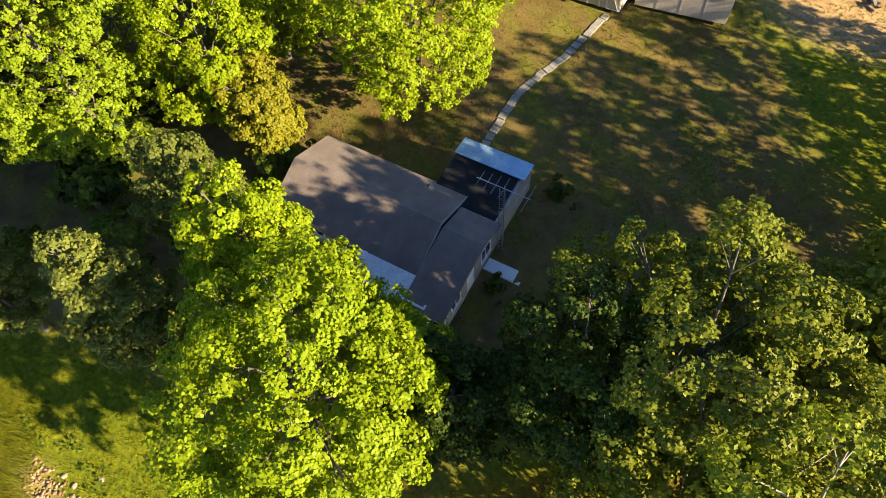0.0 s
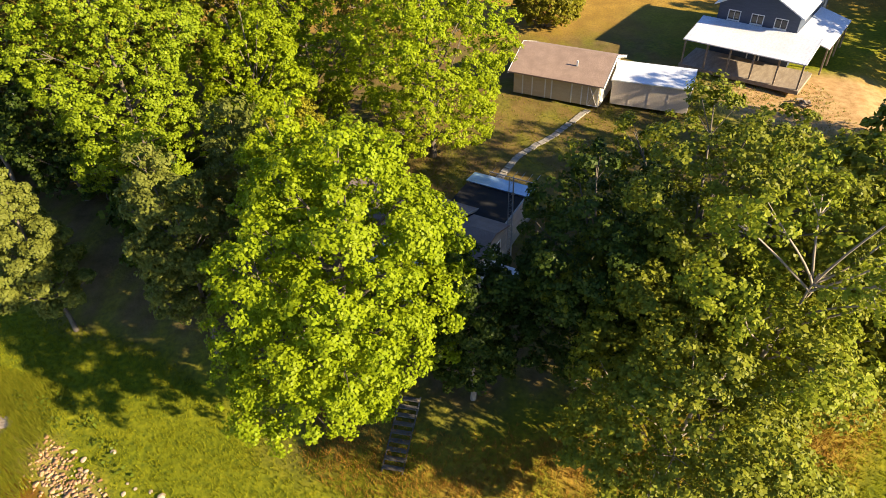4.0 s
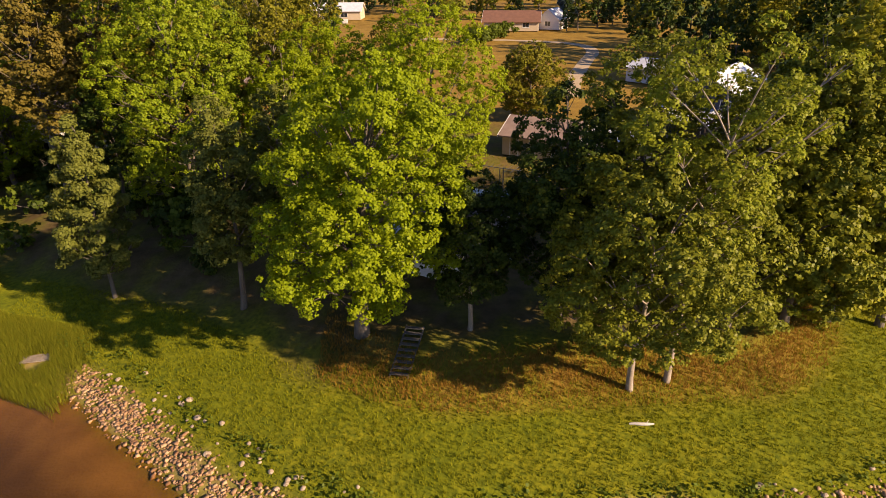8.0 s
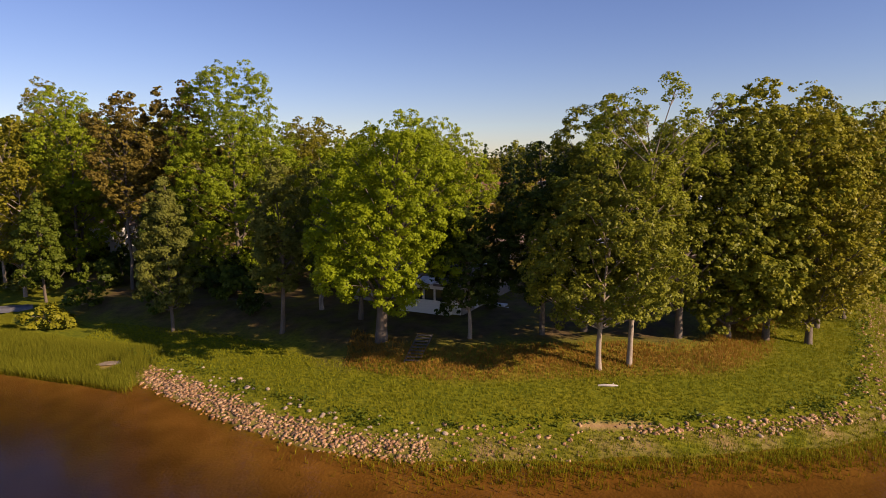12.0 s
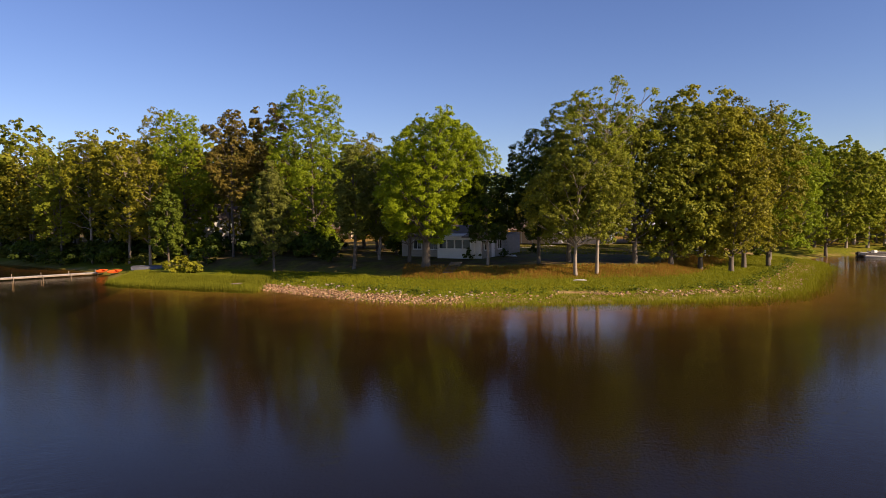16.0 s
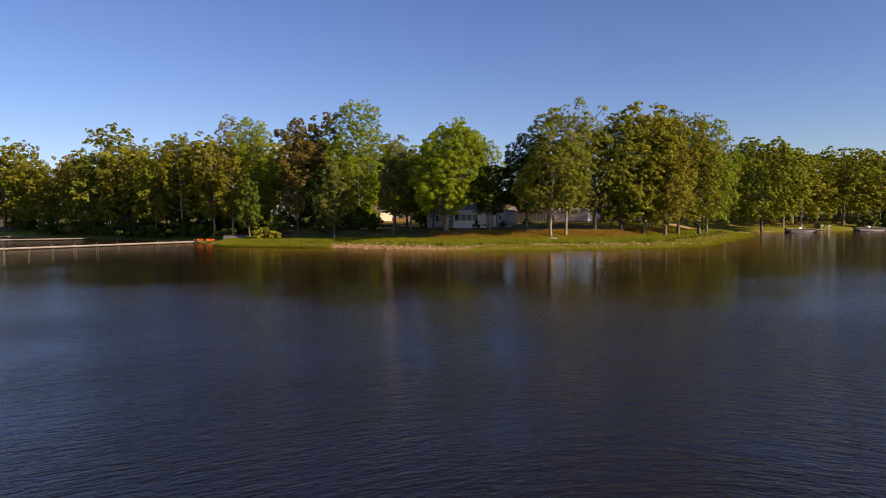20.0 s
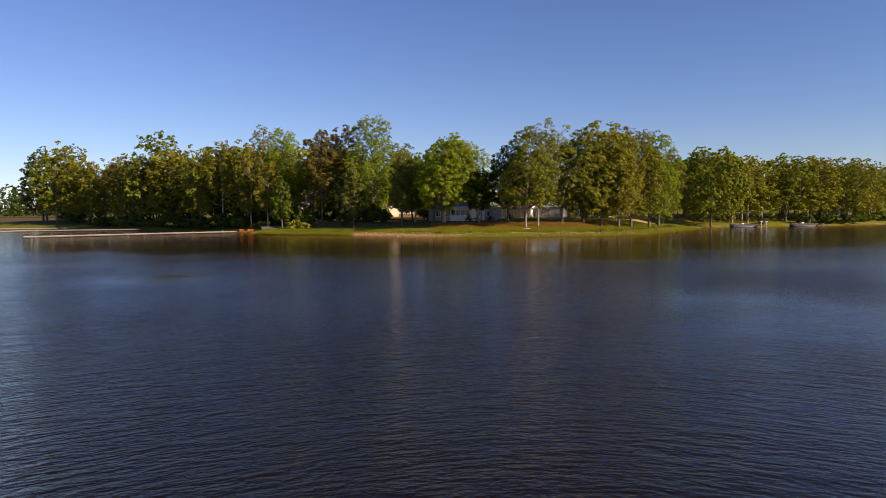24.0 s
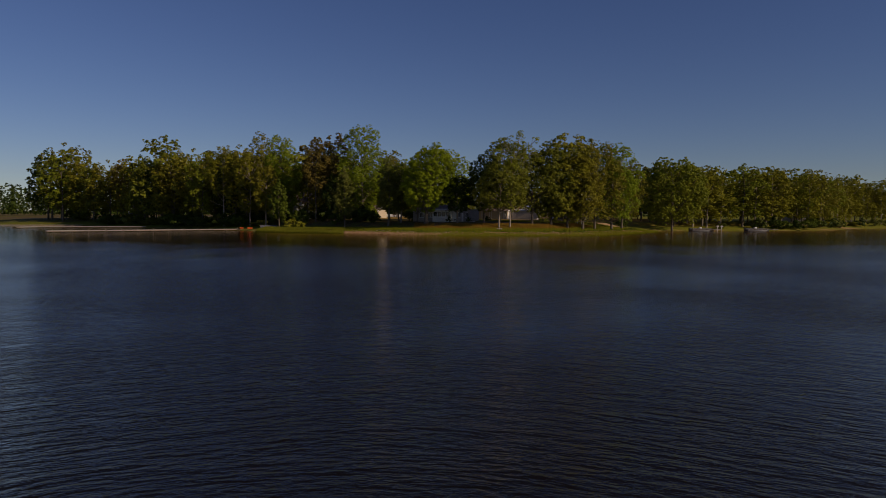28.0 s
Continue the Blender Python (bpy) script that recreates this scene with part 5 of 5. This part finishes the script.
# stepping-stone path from the cottage to the shed
garden_path = tagged(new("garden_path"), "pale concrete stepping slabs through the yard", "path", kind="structure")
slab = bmesh.new()
box(slab, -0.27, 0.27, -0.285, 0.285, -0.08, 0.05, bevel=0.03)
slab_me = bpy.data.meshes.new("slab")
slab.to_mesh(slab_me)
slab.free()
slab_me.materials.append(CONCRETE)
PATH_LINE = [(0.9, 26.4), (2.1, 28.7), (3.3, 30.6), (4.9, 32.3), (6.6, 33.8), (8.4, 35.9), (9.8, 37.6)]
for i in range(25):
    t = i / 24 * (len(PATH_LINE) - 1)
    j = min(int(t), len(PATH_LINE) - 2)
    p, q = Vector(PATH_LINE[j]), Vector(PATH_LINE[j + 1])
    c, dr = p.lerp(q, t - j), q - p
    ob = new("slab", slab_me)
    ob.parent = garden_path
    ob.matrix_local = pose(c.x + rb.uniform(-0.06, 0.06), c.y, ground_z(c.x, c.y) + 0.03, 0, 0, math.degrees(math.atan2(dr.y, dr.x)) - 90 + rb.uniform(-7, 7))


def ribbon(name, pts, w, mat, label, cat):
    vs, n = [], len(pts)
    for i, (x, y) in enumerate(pts):
        a, b = pts[max(i - 1, 0)], pts[min(i + 1, n - 1)]
        t = unit(np.array([b[0] - a[0], b[1] - a[1]], float))
        for sx in (-w / 2, -w / 6, w / 6, w / 2):
            px, py = x - t[1] * sx, y + t[0] * sx
            vs.append((px, py, ground_z(px, py) + 0.05))
    fs = [(i * 4 + k, i * 4 + k + 1, i * 4 + k + 5, i * 4 + k + 4) for i in range(n - 1) for k in range(3)]
    tagged(new(name, new_mesh(name, vs, fs, mat)), label, cat, kind="structure")


def smooth_line(pts, k=5):
    out, n = [], len(pts)
    for i in range(n - 1):
        p = [np.array(pts[min(max(j, 0), n - 1)], float) for j in (i - 1, i, i + 1, i + 2)]
        for s in range(k):
            t = s / k
            out.append(tuple(0.5 * (2 * p[1] + (p[2] - p[0]) * t + (2 * p[0] - 5 * p[1] + 4 * p[2] - p[3]) * t * t + (3 * p[1] - p[0] - 3 * p[2] + p[3]) * t ** 3)))
    return out + [tuple(pts[-1])]


ribbon("drive", smooth_line([(17, 70), (18.2, 76), (20.5, 85), (25.5, 100), (29.5, 112), (29.5, 121), (25, 127), (17, 131), (8, 134), (-6, 137)]), 2.6, SAND, "pale sandy drive curving across the dry field", "drive")


# ---- docks and boats ----
def dock(pts, w, z, label, posts=True, mat=WOOD_PALE):
    (ax, ay), (bx, by) = pts
    L = math.hypot(bx - ax, by - ay)
    ob = thing("dock", pose(ax, ay, 0, 0, 0, math.degrees(math.atan2(by - ay, bx - ax))), label, "dock")
    n = int(L / 0.3)
    for i in range(min(n, 90)):
        part("plank", one_box(i * L / min(n, 90), (i + 0.93) * L / min(n, 90), -w / 2, w / 2, z - 0.04, z), mat, ob)
    for sy in (-w / 2 + 0.05, w / 2 - 0.1):
        part("beam", one_box(0, L, sy, sy + 0.06, z - 0.2, z - 0.041), WOOD, ob)
    if posts:
        for i in range(int(L / 3.1) + 1):
            for sy in (-w / 2 - 0.08, w / 2 + 0.01):
                part("post", one_box(i * 3.1, i * 3.1 + 0.07, sy, sy + 0.07, -2.2, z + (0.32 if sy < 0 else 0.12)), WOOD, ob)
    return ob


dock([(-51.9, 25.6), (-80.0, -0.6)], 1.1, 0.36, "long pale wooden dock on posts beside the kayaks")
dock([(-86, 50.5), (-112, 45)], 1.4, 0.4, "pale wooden dock along the wooded shore", False)
dock([(-112, 45), (-112, 36)], 1.4, 0.4, "cross end of the pale wooden dock", False)
dock([(-118, 76), (-150, 66)], 1.6, 0.4, "far pale floating dock along the wooded shore", False)
dock([(62.8, 47.9), (62.8, 38.4)], 1.3, 0.5, "wooden dock with a moored pontoon boat")
dock([(79, 52), (79, 43.5)], 1.3, 0.5, "wooden dock below the wooded shore")


def kayak(x, y, z, rz, mat, label, rx=0, ry=0):
    sec = [(-1.7, 0.02, 0.30), (-1.35, 0.16, 0.16), (-0.7, 0.30, 0.04), (0, 0.35, 0.0), (0.7, 0.30, 0.04), (1.35, 0.16, 0.16), (1.7, 0.02, 0.30)]
    vs, fs, k = [], [], 10
    for px, hw, zb in sec:
        for i in range(k):
            a = math.pi + i / (k - 1) * math.pi
            vs.append((px, hw * math.cos(a), 0.33 + (0.33 - zb) * math.sin(a)))
    for i in range(len(sec) - 1):
        for j in range(k - 1):
            fs.append((i * k + j, i * k + j + 1, (i + 1) * k + j + 1, (i + 1) * k + j))
    ob = thing("kayak", pose(x, y, z, rx, ry, rz), label, "kayak", "kayaks")
    hull = new_mesh("hull", vs, fs, mat, None, True)
    mesh_part("hull", hull, ob)
    for side, x0, x1 in (("rear_deck", -1.7, -0.45), ("front_deck", 0.45, 1.7)):
        deck = bmesh.new()
        w = [np.interp(q, [s[0] for s in sec], [s[1] for s in sec]) for q in (x0, (x0 + x1) / 2, x1)]
        ring = [deck.verts.new((q, sgn * ww, 0.345)) for sgn, seq in ((1, zip((x0, (x0 + x1) / 2, x1), w)), (-1, reversed(list(zip((x0, (x0 + x1) / 2, x1), w))))) for q, ww in seq]
        deck.faces.new(ring)
        part(side, deck, mat, ob)
    part("seat", one_box(-0.3, 0.25, -0.22, 0.22, 0.1, 0.2, bevel=0.03), DARK, ob, "dark moulded seat")
    return ob


kayak(-51.2, 25.4, max(0.3, ground_z(-51.2, 25.4) + 0.08), 95, ORANGE, "bright orange kayak pulled up at the dock", 20)
kayak(-48.9, 24.3, max(0.3, ground_z(-48.9, 24.3) + 0.12), 86, ORANGE, "bright orange kayak lying in the reeds", 20)
kayak(29.4, 41.6, ground_z(29.4, 41.6) + 0.05, 40, ORANGE, "red-orange kayak by the house porch")
kayak(30.2, 42.6, ground_z(30.2, 42.6) + 0.05, 40, BLUE, "blue kayak by the house porch")


def skiff(x, y, rz, label):
    z = ground_z(x, y)
    ob = thing("rowing_boat", pose(x, y, z, 0, 0, rz), label, "boat")
    vs, fs, k = [], [], 9
    for px, hw in ((-1.8, 0.6), (-0.9, 0.68), (0, 0.7), (1.0, 0.58), (1.8, 0.12)):
        for i in range(k):
            a = i / (k - 1) * math.pi
            vs.append((px, hw * math.cos(a), 0.5 * math.sin(a) ** 0.6 + 0.02))
    for i in range(4):
        for j in range(k - 1):
            fs.append((i * k + j, i * k + j + 1, (i + 1) * k + j + 1, (i + 1) * k + j))
    mesh_part("hull", new_mesh("hull", vs, fs, ALU, None, True), ob)
    part("transom", one_box(-1.83, -1.8, -0.58, 0.58, 0.02, 0.46), ALU, ob)
    part("keel", one_box(-1.7, 1.5, -0.03, 0.03, 0.5, 0.56), ALU, ob)


skiff(-44.4, 24.0, 18, "grey upturned rowing boat on the bank")


def pontoon(x, y, rz, label):
    ob = thing("pontoon_boat", pose(x, y, 0, 0, 0, rz) @ Matrix.Diagonal((0.95, 0.9, 0.72, 1)), label, "boat", "pontoon boats")
    for sy in (-0.9, 0.9):
        v, f = tube_arrays([(-3.1, sy, 0.12), (-2.9, sy, 0.1), (0, sy, 0.1), (2.6, sy, 0.1), (3.1, sy, 0.3)], [0.05, 0.26, 0.26, 0.26, 0.04], 10)
        mesh_part("float_tube", new_mesh("float_tube", v, f, ALU, None, True), ob)
    part("deck", one_box(-3.0, 3.0, -1.2, 1.2, 0.42, 0.5), WOOD_PALE, ob)
    for sy in (-1.2, 1.14):
        part("side_panel", one_box(-2.9, 2.4, sy, sy + 0.06, 0.501, 0.95), NAVY_CANVAS, ob, "dark canvas side fence")
        part("rail", one_box(-2.9, 2.4, sy, sy + 0.06, 0.951, 1.0), ALU, ob)
    part("front_panel", one_box(2.4, 2.46, -1.1, 1.1, 0.501, 0.95), NAVY_CANVAS, ob)
    part("bench", one_box(-2.8, -2.0, -1.05, 1.05, 0.501, 1.0, bevel=0.05), PAINT, ob, "white bench seat")
    part("console", one_box(-0.3, 0.3, 0.3, 1.0, 0.501, 1.35, bevel=0.05), PAINT, ob)
    part("motor", one_box(-3.5, -3.05, -0.2, 0.2, 0.2, 1.2, bevel=0.06), DARK, ob, "dark outboard motor")


pontoon(59.6, 41.4, 8, "low pontoon boat with dark cover at the dock")
pontoon(75.3, 46.0, 5, "low pontoon boat with dark cover near the far dock")
for x, y in ((64.2, 40.4), (64.2, 42.9)):
    lift = thing("boat_lift_post", pose(x, y, 0), "white boat lift post beside the dock", "post", "boat lift posts")
    part("upright", one_box(-0.09, 0.09, -0.09, 0.09, -2.0, 1.1), WOOD_PALE, lift)
    part("cap", one_box(-0.3, 0.3, -0.2, 0.2, 1.101, 1.4, bevel=0.04), WOOD_PALE, lift)

# ---- yard things ----
tb = thing("garden_table", pose(25.5, 21.0, ground_z(25.5, 21), 0, 0, 20), "white plastic garden table on the lawn", "table")
part("tabletop", one_box(-0.8, 0.8, -0.45, 0.45, 0.70, 0.75, bevel=0.02), PAINT, tb)
for sx in (-0.7, 0.64):
    for sy in (-0.38, 0.32):
        part("leg", one_box(sx, sx + 0.06, sy, sy + 0.06, 0, 0.699), PAINT, tb)
wp = thing("firewood_pile", pose(28.6, 38.0, ground_z(28.6, 38.0), 0, 0, 30), "low pile of split firewood in the sandy yard", "firewood")
for i in range(16):
    v, f = tube_arrays([(-0.3, 0, 0), (0.3, 0, 0)], [0.09, 0.09], 6)
    placed(mesh_part("firewood_log", new_mesh("firewood_log", v, f, WOOD), wp), pose(rb.uniform(-0.6, 0.6), rb.uniform(-0.5, 0.5), 0.09 + 0.16 * (i // 7), 0, rb.uniform(-6, 6), rb.uniform(0, 180)))
fence = thing("white_fence", pose(-46, 176.5, ground_z(-38, 176.5), 0, 0, -2), "white painted rail fence at the field's edge", "fence")
for i in range(10):
    part("fence_post", one_box(i * 2.0, i * 2.0 + 0.14, 0, 0.14, -0.2, 1.3), PAINT, fence)
for k in range(4):
    part("rail", one_box(0.0, 18.1, -0.05, -0.001, 0.15 + k * 0.3, 0.38 + k * 0.3), PAINT, fence)
for x in (-35.5, -30.5):
    pl = thing("utility_pole", pose(x, 190, ground_z(x, 190)), "slim pale utility pole behind the far house", "pole", "utility poles")
    v, f = tube_arrays([(0, 0, -0.3), (0, 0, 5), (0, 0, 9.5)], [0.16, 0.14, 0.11], 8)
    mesh_part("pole", new_mesh("pole", v, f, WOOD_PALE, None, True), pl)
    part("crossarm", one_box(-0.8, 0.8, -0.06, 0.06, 8.9, 9.05), WOOD, pl)
landing = thing("plank_landing", pose(-27.4, 8.6, ground_z(-27.4, 8.6) + 0.02, 0, 0, 10), "short pale plank landing in the reeds", "planks")
for i in range(4):
    part("plank", one_box(-0.9, 0.9, i * 0.2 - 0.4, i * 0.2 - 0.22, 0, 0.06), WOOD, landing)
tree(34.0, 166.0, 15.5, 3.2, "spruce", "blue-grey spruce at the field's far edge", "spruce_tree", 4.2, seed=61, kind="cone", group="woods behind the field", **{**KW_MID, "lobes": 40, "leaf": 0.4, "per": 20, "limbs": 2})
